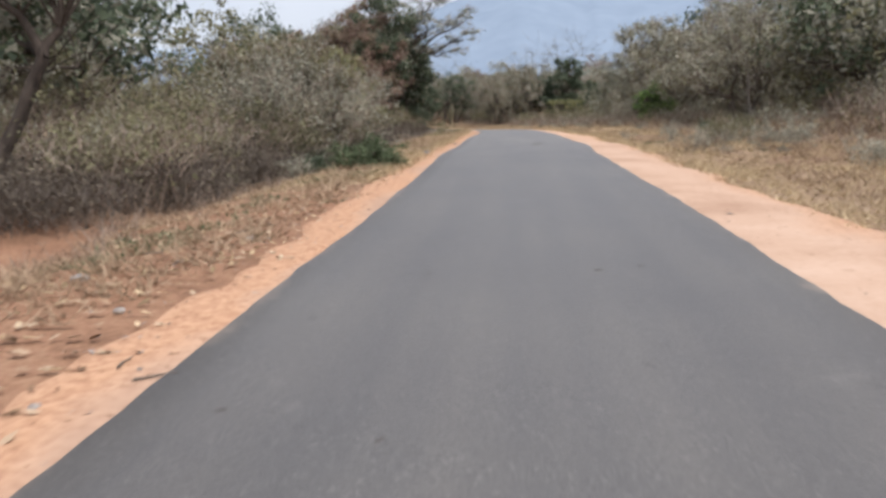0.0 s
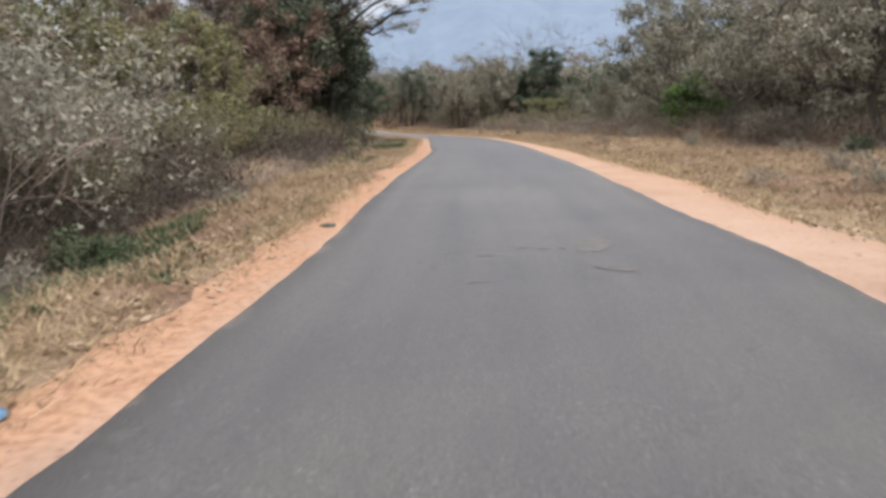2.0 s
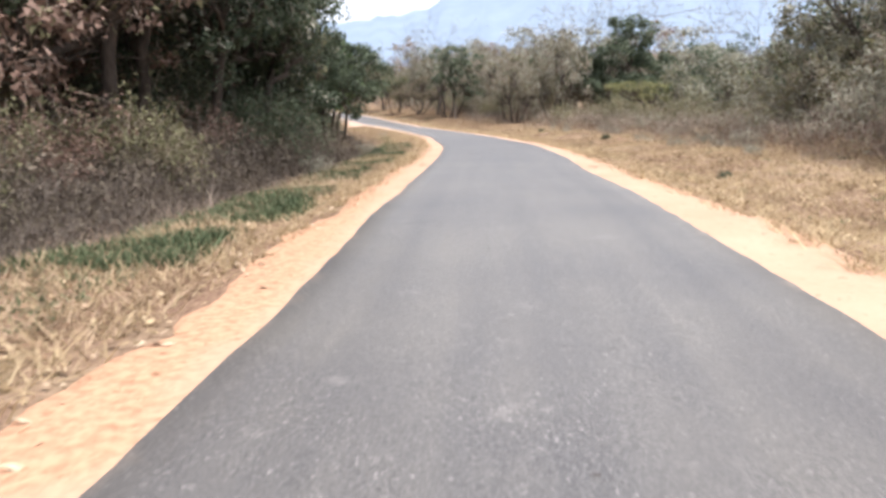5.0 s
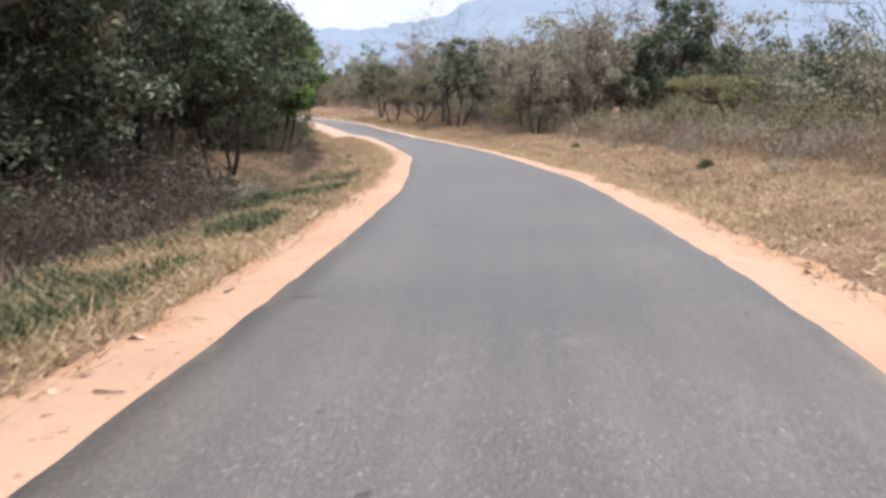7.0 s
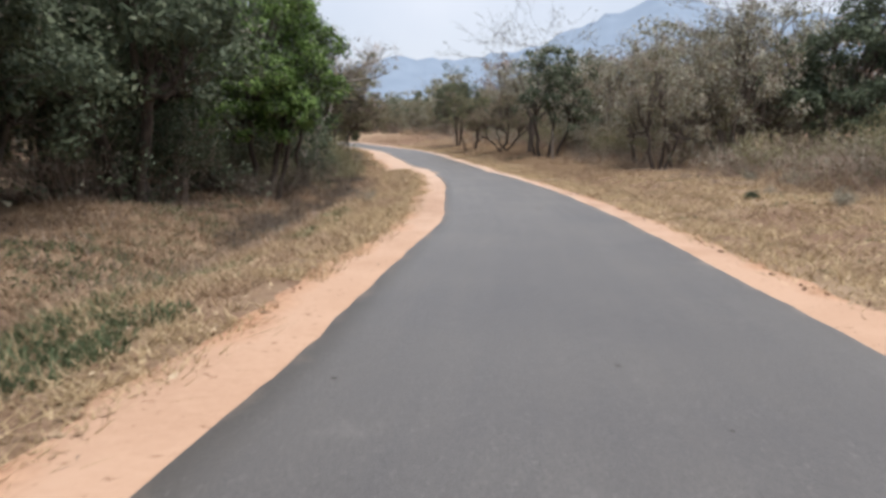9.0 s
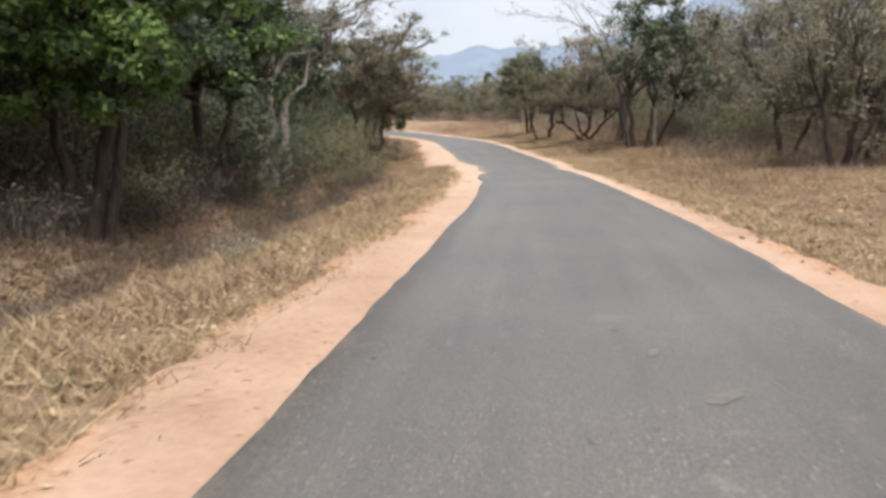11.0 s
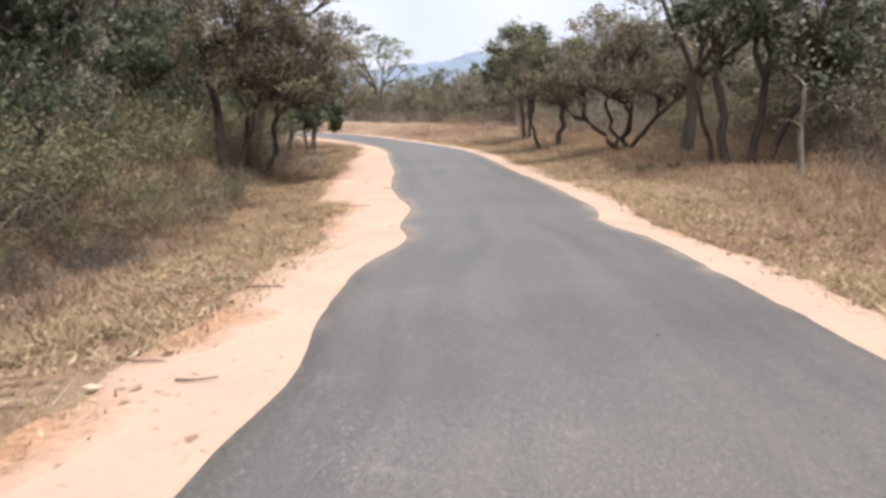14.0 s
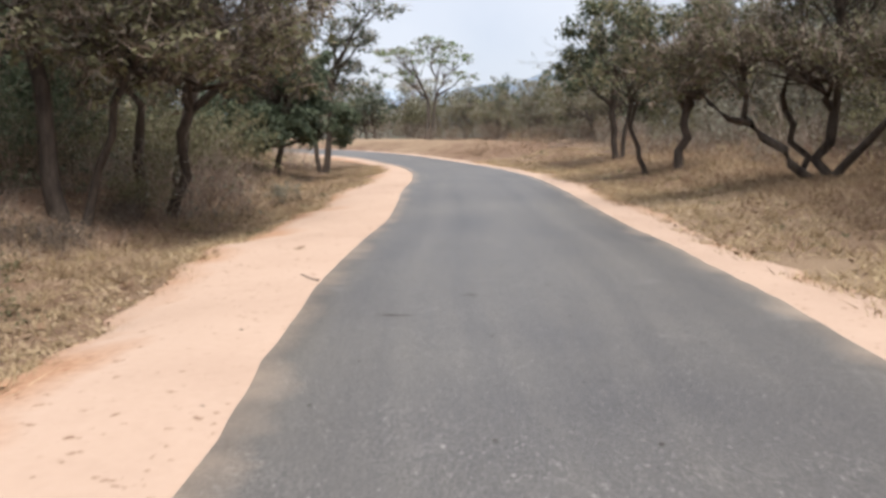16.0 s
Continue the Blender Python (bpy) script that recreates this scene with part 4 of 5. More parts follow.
    put(-14.6, 145.0, crown_tree("brown_tree", 49, [(0, 0, -0.3, 0.2, 1.7, 0.12), (0.5, 0.1, 0.9, 0.3, 2.0, 0.11)],
        [(0.2, 0.1, 3.3, 1.3, 0.9), (1.5, 1.5, 3.5, 1.4, 0.7), (2.3, 1.3, 4.2, 1.3, 0.8), (1.0, 0.3, 4.6, 1.4, 0.8), (-1.0, 0.6, 4.0, 1.4, 1.0)],
        LEAF_OLIVE, 140, 44, 0.062, 0.42, second=LEAF_BROWN, share=0.5, twigs=28, gnarl=0.12, label="grey-brown tree with crooked low forking trunks"))
    put(-16.0, 147.8, crown_tree("tall_tree", 50, [(0, 0, 0.6, 0.2, 4.6, 0.15)],
        [(1.5, 0.2, 7.4, 1.6, 0.6), (3.2, 0.8, 8.2, 1.4, 0.5), (-0.8, 0.4, 8.0, 1.9, 0.8), (4.4, 1.4, 7.5, 1.0, 0.4), (0.6, 0.6, 6.3, 1.5, 0.6)],
        LEAF_GREY, 80, 30, 0.075, 0.45, 0.45, second=LEAF_DARK, twigs=12, label="dark-limbed tree with airy grey-green layers"))
    put(-19.2, 157.7, crown_tree("evergreen_tree", 51, [(0, 0, 0.2, 0.1, 1.1, 0.13)],
        [(-0.3, 0.6, 2.8, 2.6, 1.5), (-1.8, -0.6, 1.8, 1.8, 1.1), (1.6, 0.3, 1.8, 1.6, 1.1), (0.4, 0.0, 3.8, 1.9, 1.0), (-0.1, -1.0, 1.6, 2.0, 0.9)], LEAF_DARK, 210, 160, 0.075, 0.4,
        label="low dark evergreen tree with a dense rounded crown"))
    put(-21.5, 166.0, crown_tree("tall_tree", 52, [(0, 0, 0.3, 0.1, 4.4, 0.16), (-0.3, 0.2, -1.0, 0.3, 4.2, 0.12)],
        [(0.2, 0.6, 6.8, 1.9, 0.8), (2.2, 0.1, 7.7, 1.6, 0.7), (-1.4, -0.8, 7.9, 2.0, 1.0), (1.6, 0.1, 6.1, 1.4, 0.5), (-2.0, 0.4, 5.6, 2.0, 1.1), (0.0, 0.2, 4.6, 2.2, 1.0)], LEAF_GREY, 120, 50, 0.085, 0.5, 0.55,
        second=LEAF_DARK, share=0.5, twigs=10, label="grey-green tree with layered crown behind the evergreen"))
    put(-29.0, 199.5, crown_tree("umbrella_tree", 53, [(0, 0, 0.1, 0.1, 3.6, 0.2), (0.3, 0.1, 0.8, 0.2, 3.8, 0.15)],
        [(0.1, 1.0, 8.3, 2.5, 0.7), (-2.2, -1.0, 7.3, 2.8, 0.7), (2.4, 0.5, 6.9, 2.0, 0.7), (-1.7, -1.1, 5.5, 1.8, 0.6), (3.4, 0.2, 5.6, 1.3, 0.5)], LEAF_GREY, 110, 34, 0.11, 0.6, 0.35,
        second=LEAF_FRESH, share=0.35, bark=BARK_GREY, label="flat-topped tree with layered airy foliage"))
    put(-1.58, 149.2, crown_tree("thorn_tree", 54, [(0, 0, -1.3, -0.2, 1.15, 0.1), (0.1, 0.1, 0.3, 0.3, 1.4, 0.12), (0.2, -0.1, 1.2, -0.3, 1.2, 0.09), (0, 0.2, -0.6, 0.9, 1.5, 0.08)],
        [(-1.5, 0.0, 2.7, 1.7, 0.8), (-0.1, 0.5, 3.2, 1.8, 0.9), (-0.4, -0.6, 2.3, 1.9, 0.6), (1.4, -0.4, 2.3, 1.6, 0.75), (-2.6, 0.1, 2.2, 1.3, 0.6), (2.2, 0.6, 2.7, 1.5, 0.8), (0.4, 0.2, 4.0, 1.6, 0.6)],
        LEAF_OLIVE, 230, 62, 0.052, 0.38, second=LEAF_BROWN, twigs=22, gnarl=0.16, label="low round thorn tree with gnarled spreading limbs", group="thorn trees"))
    put(-4.6, 155.4, crown_tree("thorn_tree", 55, [(0, 0, 0.1, 0.1, 1.7, 0.14), (-1.0, 0.6, -1.5, 0.5, 1.3, 0.08)],
        [(-0.5, -0.1, 3.5, 1.6, 0.9), (-1.5, 0.3, 2.7, 1.4, 0.8), (0.7, -0.3, 2.6, 1.4, 0.75), (0.6, 0.5, 4.2, 1.2, 0.7), (-1.8, 0.6, 4.2, 1.1, 0.8)],
        LEAF_OLIVE, 140, 70, 0.058, 0.38, second=LEAF_DARK, share=0.35, twigs=10, gnarl=0.1, label="rounded thorn tree with a short dark trunk", group="thorn trees"))
    put(-7.6, 164.0, crown_tree("leafy_tree", 56, [(0, 0, -0.2, 0.1, 2.2, 0.13), (0.2, 0, 0.5, 0.2, 2.2, 0.1)],
        [(-0.6, -0.3, 5.4, 1.4, 1.0), (-1.4, 0.1, 3.8, 1.3, 1.2), (0.6, -0.5, 4.0, 1.5, 1.2), (0.4, 0.4, 5.8, 1.0, 0.7)], LEAF_DARK, 100, 90, 0.08, 0.45, second=LEAF_OLIVE, share=0.3,
        label="dark-green tree with a knobbly crown", group="leafy trees"))
    put(1.8, 142.9, crown_tree("leafy_tree", 57, [(0, 0, -0.5, 0.1, 2.6, 0.14), (0.5, 0.2, 0.9, 0.3, 2.6, 0.13), (0.9, 0.3, 2.0, 0.4, 2.2, 0.11), (-0.4, 0.4, -1.0, 0.5, 2.3, 0.08)],
        [(-0.3, 0.6, 4.0, 1.9, 1.3), (2.1, -0.8, 4.2, 2.1, 1.6), (0.8, 0.4, 5.8, 2.2, 1.3), (2.8, 0.2, 3.0, 1.7, 0.9), (0.4, 0.6, 7.4, 2.0, 1.2), (2.8, 0.8, 6.4, 1.8, 1.3)], LEAF_DARK, 170, 110, 0.085, 0.5,
        second=LEAF_GREY, share=0.2, label="dark-green tree on several leaning dark trunks", group="leafy trees"))
    put(17.2, 128.0, crown_tree("leafy_tree", 58, [(0, 0, 0.4, 0.1, 2.6, 0.2), (0.5, 0.2, 1.8, 0.4, 2.6, 0.15)],
        [(1.8, 0.2, 6.4, 3.4, 2.4), (4.5, 0.1, 5.4, 2.7, 2.5), (-0.8, 1.5, 4.8, 2.6, 2.2), (2.9, -1.2, 8.6, 2.2, 1.6), (1.7, -1.2, 3.4, 3.8, 1.3), (5.6, 0.4, 3.2, 2.0, 1.4)], LEAF_DARK, 170, 120, 0.13, 0.75,
        label="broad dark evergreen tree among grey scrub", group="leafy trees"))
    put(19.8, 79.0, crown_tree("dry_tree", 59, [(0, 0, -0.4, 0.1, 2.0, 0.28), (0.4, 0.1, 1.5, 0.3, 2.4, 0.2)],
        [(-1.7, -0.4, 5.4, 2.6, 1.8), (1.1, 1.0, 6.4, 3.0, 1.8), (0.3, 0.6, 3.6, 3.0, 1.4), (-3.2, 1.0, 3.4, 1.6, 1.4), (3.2, -0.9, 4.6, 2.4, 1.7), (-0.6, 0.4, 8.4, 2.6, 1.6), (2.6, 0.6, 8.0, 2.2, 1.4)],
        LEAF_GREY, 190, 80, 0.1, 0.62, second=LEAF_OLIVE, share=0.45, twigs=12, label="broad grey-green tree with a thick dark trunk", group="dry trees"))
    put(16.5, 105.0, crown_tree("olive_tree", 60, [(0, 0, -0.2, 0.1, 1.8, 0.08), (0.1, 0.1, 0.4, 0.1, 1.6, 0.06)],
        [(-1.0, 0.6, 3.0, 1.9, 0.4), (0.3, 0.2, 2.4, 1.3, 0.6), (-2.1, 0.6, 2.9, 1.1, 0.3), (0.8, 0.4, 3.1, 1.0, 0.35)], LEAF_YELLOW, 80, 50, 0.065, 0.36, 0.5, second=LEAF_OLIVE,
        label="small flat-topped tree with yellow-green layers", group="olive trees"))
    put(-8.9, 119.7, crown_tree("pale_barked_tree", 62, [(0, 0, -0.5, 0.1, 3.2, 0.11), (0.2, 0.1, 0.25, 0.2, 3.5, 0.11), (0.1, -0.1, 0.9, 0.1, 3.0, 0.1), (-0.2, 0.2, -1.3, 0.3, 2.5, 0.06), (0.3, 0.2, 0.6, 0.5, 2.6, 0.08)],
        [(0.5, 0.4, 5.2, 1.3, 0.9), (2.2, 0.7, 5.6, 1.5, 0.8), (-1.0, -0.4, 5.4, 1.3, 0.9), (3.6, 1.2, 6.3, 1.3, 0.6), (1.0, 0.0, 7.0, 1.7, 0.9), (-2.0, 0.3, 4.2, 0.9, 0.6)], LEAF_GREY, 120, 5, 0.05, 0.4, twigs=9,
        bark=BARK_PALE, gnarl=0.11, label="nearly bare pale-barked tree with many twisting stems"))
    put(-8.6, 45.0, crown_tree("thorn_bush", 63, [(0, 0, -0.5, 0.2, 1.4, 0.08), (0.3, 0, 0.9, -0.3, 1.3, 0.07), (-0.3, 0.1, -1.3, 0.1, 1.2, 0.07)],
        [(-0.3, 0.6, 4.2, 1.9, 1.3), (1.1, -0.1, 2.9, 1.5, 1.4), (-1.6, -0.8, 3.1, 1.6, 1.7), (0.0, 0.6, 1.5, 2.2, 1.2), (1.4, -1.0, 1.3, 1.4, 1.0)], LEAF_OLIVE, 190, 80, 0.07, 0.42,
        second=LEAF_YELLOW, share=0.5, twigs=18, label="tall olive bush with dry yellowing leaves", category="bush"))
    put(16.1, 62.1, crown_tree("green_bush", 61, [(0, 0, -0.3, 0.1, 0.9, 0.05), (0.1, 0.1, 0.5, 0.1, 0.8, 0.05), (0, 0.1, 0.1, 0.4, 1.0, 0.04)],
        [(-0.7, -0.2, 1.7, 1.2, 0.9), (0.7, 0.1, 1.5, 1.2, 0.9), (0.1, 0.3, 2.5, 1.1, 0.8), (0.0, -0.5, 0.8, 1.4, 0.7)], LEAF_FRESH, 130, 80, 0.07, 0.36, second=LEAF_DARK, share=0.3,
        label="bright green leafy bush among dry scrub", category="bush"))
    return places


def clear_of(x, y, left, right):
    """Whether the place keeps so many metres off the asphalt's edges."""
    u, _ = offset([x], [y])
    return u[0] < -HALF - left or u[0] > HALF + right


LOW = ("twig", "twig_b", "bush", "bush_olive", "brush", "brush_b", "brush_c", "brush_d")


MARKED = []


def build_trees():
    # trees that can be told apart, along the left of the way and then along its right
    for kind, x, y, s in [
        ("olive", -13.0, 27.0, 0.85), ("bare", -13.5, 37.5, 0.55), ("rust", -6.6, 59.0, 0.85), ("rust", -6.2, 64.0, 1.05), ("rust", -6.8, 70.0, 1.08), ("rust", -7.2, 75.5, 0.92),
        ("rust", -9.6, 55.5, 0.75), ("dense_b", -6.0, 82.0, 0.8), ("dense", -6.6, 87.5, 0.95), ("dense_b", -6.8, 92.5, 0.85), ("dense", -9.0, 97.0, 0.85),
        ("dense", -11.4, 104.0, 1.0), ("dense_b", -13.8, 112.0, 0.95), ("dense_b", -13.8, 124.5, 0.95), ("dense", -14.2, 118.0, 0.95),
        ("dense", -17.0, 131.0, 1.0), ("dense_b", -14.6, 128.0, 0.95), ("dense_b", -14.4, 133.5, 0.9), ("thick_brown", -9.9, 127.0, 0.8), ("thick_brown", -10.6, 130.2, 0.9), ("thick_brown", -9.5, 123.8, 0.65), ("grey", -18.0, 138.0, 0.8),
        ("thick_brown", -15.9, 146.6, 0.7), ("thick_brown", -17.9, 149.6, 0.7), ("bush", -14.3, 150.0, 0.35), ("thick", -16.6, 143.2, 0.7), ("grey_b", -20.5, 149.0, 0.9), ("dense", -26.5, 168.0, 0.9), ("grey_b", -31.0, 172.0, 1.0),
        ("grey", 17.5, 66.0, 1.15), ("grey_b", 20.0, 57.5, 1.1), ("grey", 24.8, 64.8, 1.3), ("grey_b", 24.5, 86.5, 1.1), ("grey", 25.5, 48.0, 1.0),
        ("bare", 14.0, 133.0, 1.35), ("bare", 18.6, 131.5, 1.55), ("bare", 24.5, 107.0, 1.0), ("grey", 19.6, 140.0, 1.25), ("grey_b", 8.2, 133.6, 0.95), ("olive", 9.8, 127.6, 1.2), ("grey_b", 8.6, 124.0, 0.8), ("grey", 6.3, 145.6, 0.95),
        ("bare", 0.6, 147.4, 1.2), ("grey_b", 9.4, 149.5, 1.0), ("grey_b", 12.4, 141.0, 1.15), ("grey", 14.5, 136.5, 1.2), ("olive", 13.5, 153.0, 1.3), ("bare", -14.0, 196.0, 0.9), ("dense", -20.0, 206.0, 0.7), ("dense", -16.5, 209.0, 0.75),
        ("bush_low", -2.77, 31.2, 0.7), ("bush_low", -2.1, 30.4, 0.6), ("bush_low", -3.2, 28.6, 0.8), ("bush_low", -1.75, 21.6, 0.6), ("bush_low", -1.3, 18.4, 0.75), ("bush_low", -1.9, 19.3, 0.95), ("bush_dark", -3.2, 21.0, 0.6), ("twig_b", 6.3, 21.0, 0.5), ("bush_olive", 7.6, 22.6, 0.38), ("bush", 8.2, 20.8, 0.4), ("bush_olive", 9.2, 25.0, 0.4), ("bush_dark", 13.3, 41.3, 0.5), ("bush", 14.1, 40.2, 0.4), ("sapling", -0.1, 42.8, 1.0),
        ("bush_low", 0.2, 143.2, 0.4), ("bush_low", -0.6, 143.8, 0.4)]:
        plant(kind, x, y, s)
        MARKED.append((x, y))
    MARKED.extend([(-18.6, 155.0), (-17.4, 151.5), (-16.2, 148.5), (-17.6, 158.4)] + [(x, y) for x, y in single_trees()])

    def row(kinds, side, s0, s1, step, near, wide, lo, hi, keep, gap=2.2):
        """Plants at uneven steps along one side, so many metres off the asphalt."""
        s = s0
        while s < s1:
            k = min(int(np.searchsorted(ALONG, s)), len(LINE) - 1)
            x, y = LINE[k] + SIDE[k] * side * (HALF + near + abs(PLACE.gauss(0, 0.6)) * wide)
            kind = PLACE.choice(kinds)
            glade = (80 < y < 123 and 9 < x < 17.5) or (18 < y < 130 and -0.43 * y < x < -0.27 * y) or (80 < y < 127 and 0.17 < (x - 4.5) / (y - 64) < 0.33)
            low = y > 138 and 0.18 < -(x + 3.2) / (y - 130) < 0.5 or 70 < y < 160 and x > 9 and 0.33 < (x - 4.5) / max(y - 64, 1) < 0.6
            if glade and kind not in LOW:
                kind = PLACE.choice(("bush", "bush_olive", "brush", "brush_c"))
            free = all((x - a) ** 2 + (y - b) ** 2 > gap * gap for a, b in MARKED)
            if free and clear_of(x, y, keep, keep) and not (y < 14 and x < 0 and x > -7.5):
                plant(kind, x, y, PLACE.uniform(lo, hi) * (0.62 if low and kind not in LOW else 1.0))
            s += step * PLACE.uniform(0.6, 1.4)

    row(["thick_brown", "bush_olive", "tall_grey", "bush_olive"], -1, 55, 82, 1.2, 7.0, 2.5, 0.55, 0.8, 6.4, 1.2)
    row(["olive", "olive", "rust"], -1, 62, 82, 3.4, 10.5, 3.0, 0.5, 0.72, 9.6, 4.0)
    row(["brush", "brush_c"], -1, 50, 80, 0.9, 6.6, 3.0, 0.6, 1.0, 6.0, 1.0)
    # left: scrub, then a dark wood, then open woodland; distances run from 40 m behind the start
    row(["olive", "grey", "grey_b", "olive", "tall_grey"], -1, 58, 80, 4.0, 7.6, 3, 0.6, 0.9, 6.4, 4.5)
    row(["bush_olive", "thick_brown", "bush", "tall_grey"], -1, 46, 84, 3.0, 5.4, 2.5, 0.6, 0.9, 4.8)
    row(["brush_d", "brush_c", "brush_d"], -1, 46, 77, 0.7, 4.2, 3.6, 0.5, 1.0, 3.6, 1.2)
    row(["bush", "thick_brown", "twig", "bush_olive"], -1, 54, 76, 1.5, 4.8, 2.0, 0.5, 0.8, 4.2, 1.2)
    row(["brush_d"], -1, 58, 80, 0.7, 4.1, 1.2, 0.5, 0.8, 3.7, 0.6)
    row(["brush_d"], -1, 60, 82, 0.9, 5.6, 2.0, 0.8, 1.2, 4.6, 0.6)
    for i in range(26):
        plant("brush_d", PLACE.uniform(-9.2, -5.2), PLACE.uniform(10.8, 20.5), PLACE.uniform(0.45, 0.75))
    row(["tall_grey", "thick_brown", "brush_d"], -1, 62, 74, 1.1, 5.0, 1.4, 0.7, 1.0, 4.5, 0.8)
    row(["thick_rust", "brush_d", "thick_brown"], -1, 94, 108, 1.0, 5.6, 1.8, 0.55, 0.95, 5.0, 0.9)
    row(["thick_brown", "brush_d"], -1, 84, 95, 1.3, 7.0, 1.8, 0.6, 0.9, 6.4, 0.9)
    row(["brush_b", "brush", "brush_b"], -1, 77, 96, 1.2, 4.0, 2.6, 0.25, 0.5, 3.4, 1.0)
    row(["brush_d"], -1, 90, 125, 0.7, 3.9, 1.0, 0.45, 0.75, 3.5, 0.5)
    row(["brush_d"], -1, 92, 126, 0.8, 5.0, 1.6, 0.7, 1.1, 4.3, 0.5)
    row(["brush_d", "twig", "brush_d"], -1, 104, 122, 1.0, 4.6, 1.3, 0.4, 0.65, 4.0, 0.7)
    row(["brush_d"], -1, 138, 172, 0.6, 4.2, 1.0, 0.22, 0.42, 3.8, 0.5)
    row(["brush_d"], -1, 148, 172, 0.8, 6.0, 2.0, 0.6, 0.95, 5.4, 0.5)
    row(["brush_d", "tall_dark", "twig_b"], -1, 112, 122, 1.3, 5.2, 1.4, 0.5, 0.8, 4.6, 1.0)
    row(["thick", "tall_dark", "brush_d"], -1, 107, 123, 1.9, 6.4, 1.6, 0.7, 1.0, 5.8, 1.0)
    row(["brush_d", "thick_brown", "twig", "brush_d"], -1, 98, 120, 1.2, 5.2, 1.8, 0.45, 0.75, 4.6, 1.0)
    row(["thick", "tall_dark"], -1, 107, 128, 2.0, 7.6, 2.0, 0.7, 1.0, 6.8, 1.2)
    row(["thick", "thick_brown", "bush", "thick_brown"], -1, 152, 172, 1.5, 5.6, 2.2, 0.45, 0.72, 5.2, 1.7)
    row(["thick_brown", "bush", "thick_brown", "bush_olive"], -1, 172, 205, 1.7, 6.4, 2.2, 0.45, 0.7, 5.8, 1.7)
    row(["thick", "tall_dark", "thick_brown", "thick"], -1, 142, 178, 1.4, 8.2, 2.2, 0.8, 1.1, 7.4, 1.4)
    row(["thick", "thick", "thick_brown", "bush"], -1, 152, 176, 1.2, 6.2, 1.8, 0.45, 0.75, 5.4, 1.4)
    row(["brush_b", "brush", "brush_b"], -1, 172, 215, 1.3, 4.6, 4.0, 0.45, 0.85, 4.0, 1.6)
    row(["brush", "brush_c", "brush_c"], -1, 46, 240, 1.3, 9.0, 8.0, 0.9, 1.4, 8.0, 0.5)
    row(["tall_dark", "thick", "tall_grey"], -1, 107, 126, 3.0, 8.0, 2, 0.7, 1.0, 7.2)
    row(["dense", "dense_b"], -1, 105, 124, 5.5, 6.4, 1.0, 1.0, 1.15, 5.8, 1.0)
    row(["dense", "dense_b", "dense"], -1, 110, 128, 2.8, 6.6, 3, 0.8, 1.0, 5.9, 2.0)
    row(["dense", "dense_b", "dense"], -1, 136, 170, 3.0, 7.6, 2.5, 0.85, 1.05, 6.8, 2.4)
    row(["dense", "dense_b", "dense", "grey_b", "far_dark"], -1, 136, 172, 3.8, 11.0, 4, 0.95, 1.15, 9.6, 3.0)
    row(["grey_b", "olive", "grey", "dense", "rust"], -1, 172, 215, 4.2, 10.5, 4, 0.9, 1.15, 9.0, 3.0)
    row(["thick_brown", "bush_olive", "brush_d", "bush_olive"], -1, 152, 205, 2.2, 6.4, 3, 0.6, 1.0, 5.8, 2.6)
    row(["far_grey", "far_dark", "far_olive", "far_rust", "far_dark"], -1, 58, 260, 3.2, 12, 7, 0.85, 1.2, 10.0)
    row(["far_grey", "far_dark", "far_grey", "far_rust"], -1, 62, 260, 6.0, 22, 10, 1.0, 1.4, 18.0)
    # right: grass first, then scrub and trees
    row(["grey", "grey_b", "grey", "tall_grey", "olive"], 1, 86, 122, 3.4, 10.0, 3, 0.85, 1.15, 8.8)
    row(["tall_grey", "bush", "tall_grey", "bush_olive"], 1, 62, 160, 2.6, 9.4, 3, 0.6, 0.95, 8.0)
    row(["brush", "brush_b", "brush_c"], 1, 60, 235, 1.0, 8.6, 5.0, 0.6, 1.1, 7.6, 1.8)
    row(["brush", "brush_c"], 1, 60, 245, 1.3, 13, 9.0, 0.9, 1.4, 11.0, 0.5)
    row(["grey", "olive", "grey_b", "olive", "grey"], 1, 146, 235, 4.4, 10.4, 5, 0.9, 1.2, 9.0, 3.0)
    row(["far_grey", "far_grey", "far_olive", "far_dark"], 1, 62, 260, 3.0, 14.5, 8, 0.9, 1.25, 13.0)
    row(["far_grey", "far_dark", "far_olive", "far_rust"], 1, 66, 260, 4.2, 24, 12, 1.05, 1.4, 20.0)
    row(["brush_b", "brush", "brush_b"], 1, 160, 212, 0.9, 6.2, 4.0, 0.45, 0.85, 5.6, 1.0)
    row(["brush_d", "thick_brown", "brush_d"], -1, 168, 188, 0.7, 4.6, 1.6, 0.3, 0.5, 4.2, 0.8)
    row(["thick_brown", "thick", "bush_olive"], -1, 178, 212, 2.2, 9.0, 2.5, 0.7, 1.0, 8.0, 1.6)
    for x, y in ((-15.0, 144.5), (-16.2, 146.5), (-17.5, 148.0), (-14.6, 147.6), (-18.4, 151.6), (-15.8, 149.4), (-13.6, 145.2), (-17.0, 144.6), (-19.0, 146.0)):
        plant(PLACE.choice(("brush", "brush_c")), x, y, PLACE.uniform(0.7, 1.0))
    row(["brush_b", "brush_b", "twig_b", "bush"], 1, 50, 78, 1.0, 4.2, 3.0, 0.28, 0.48, 3.4, 1.0)
    row(["brush", "brush_b", "brush_c"], 1, 96, 152, 0.7, 8.0, 3.5, 0.6, 0.95, 7.0, 1.0)
    row(["brush_b", "twig_b"], 1, 100, 150, 1.6, 6.2, 3.0, 0.35, 0.6, 5.4, 1.0)
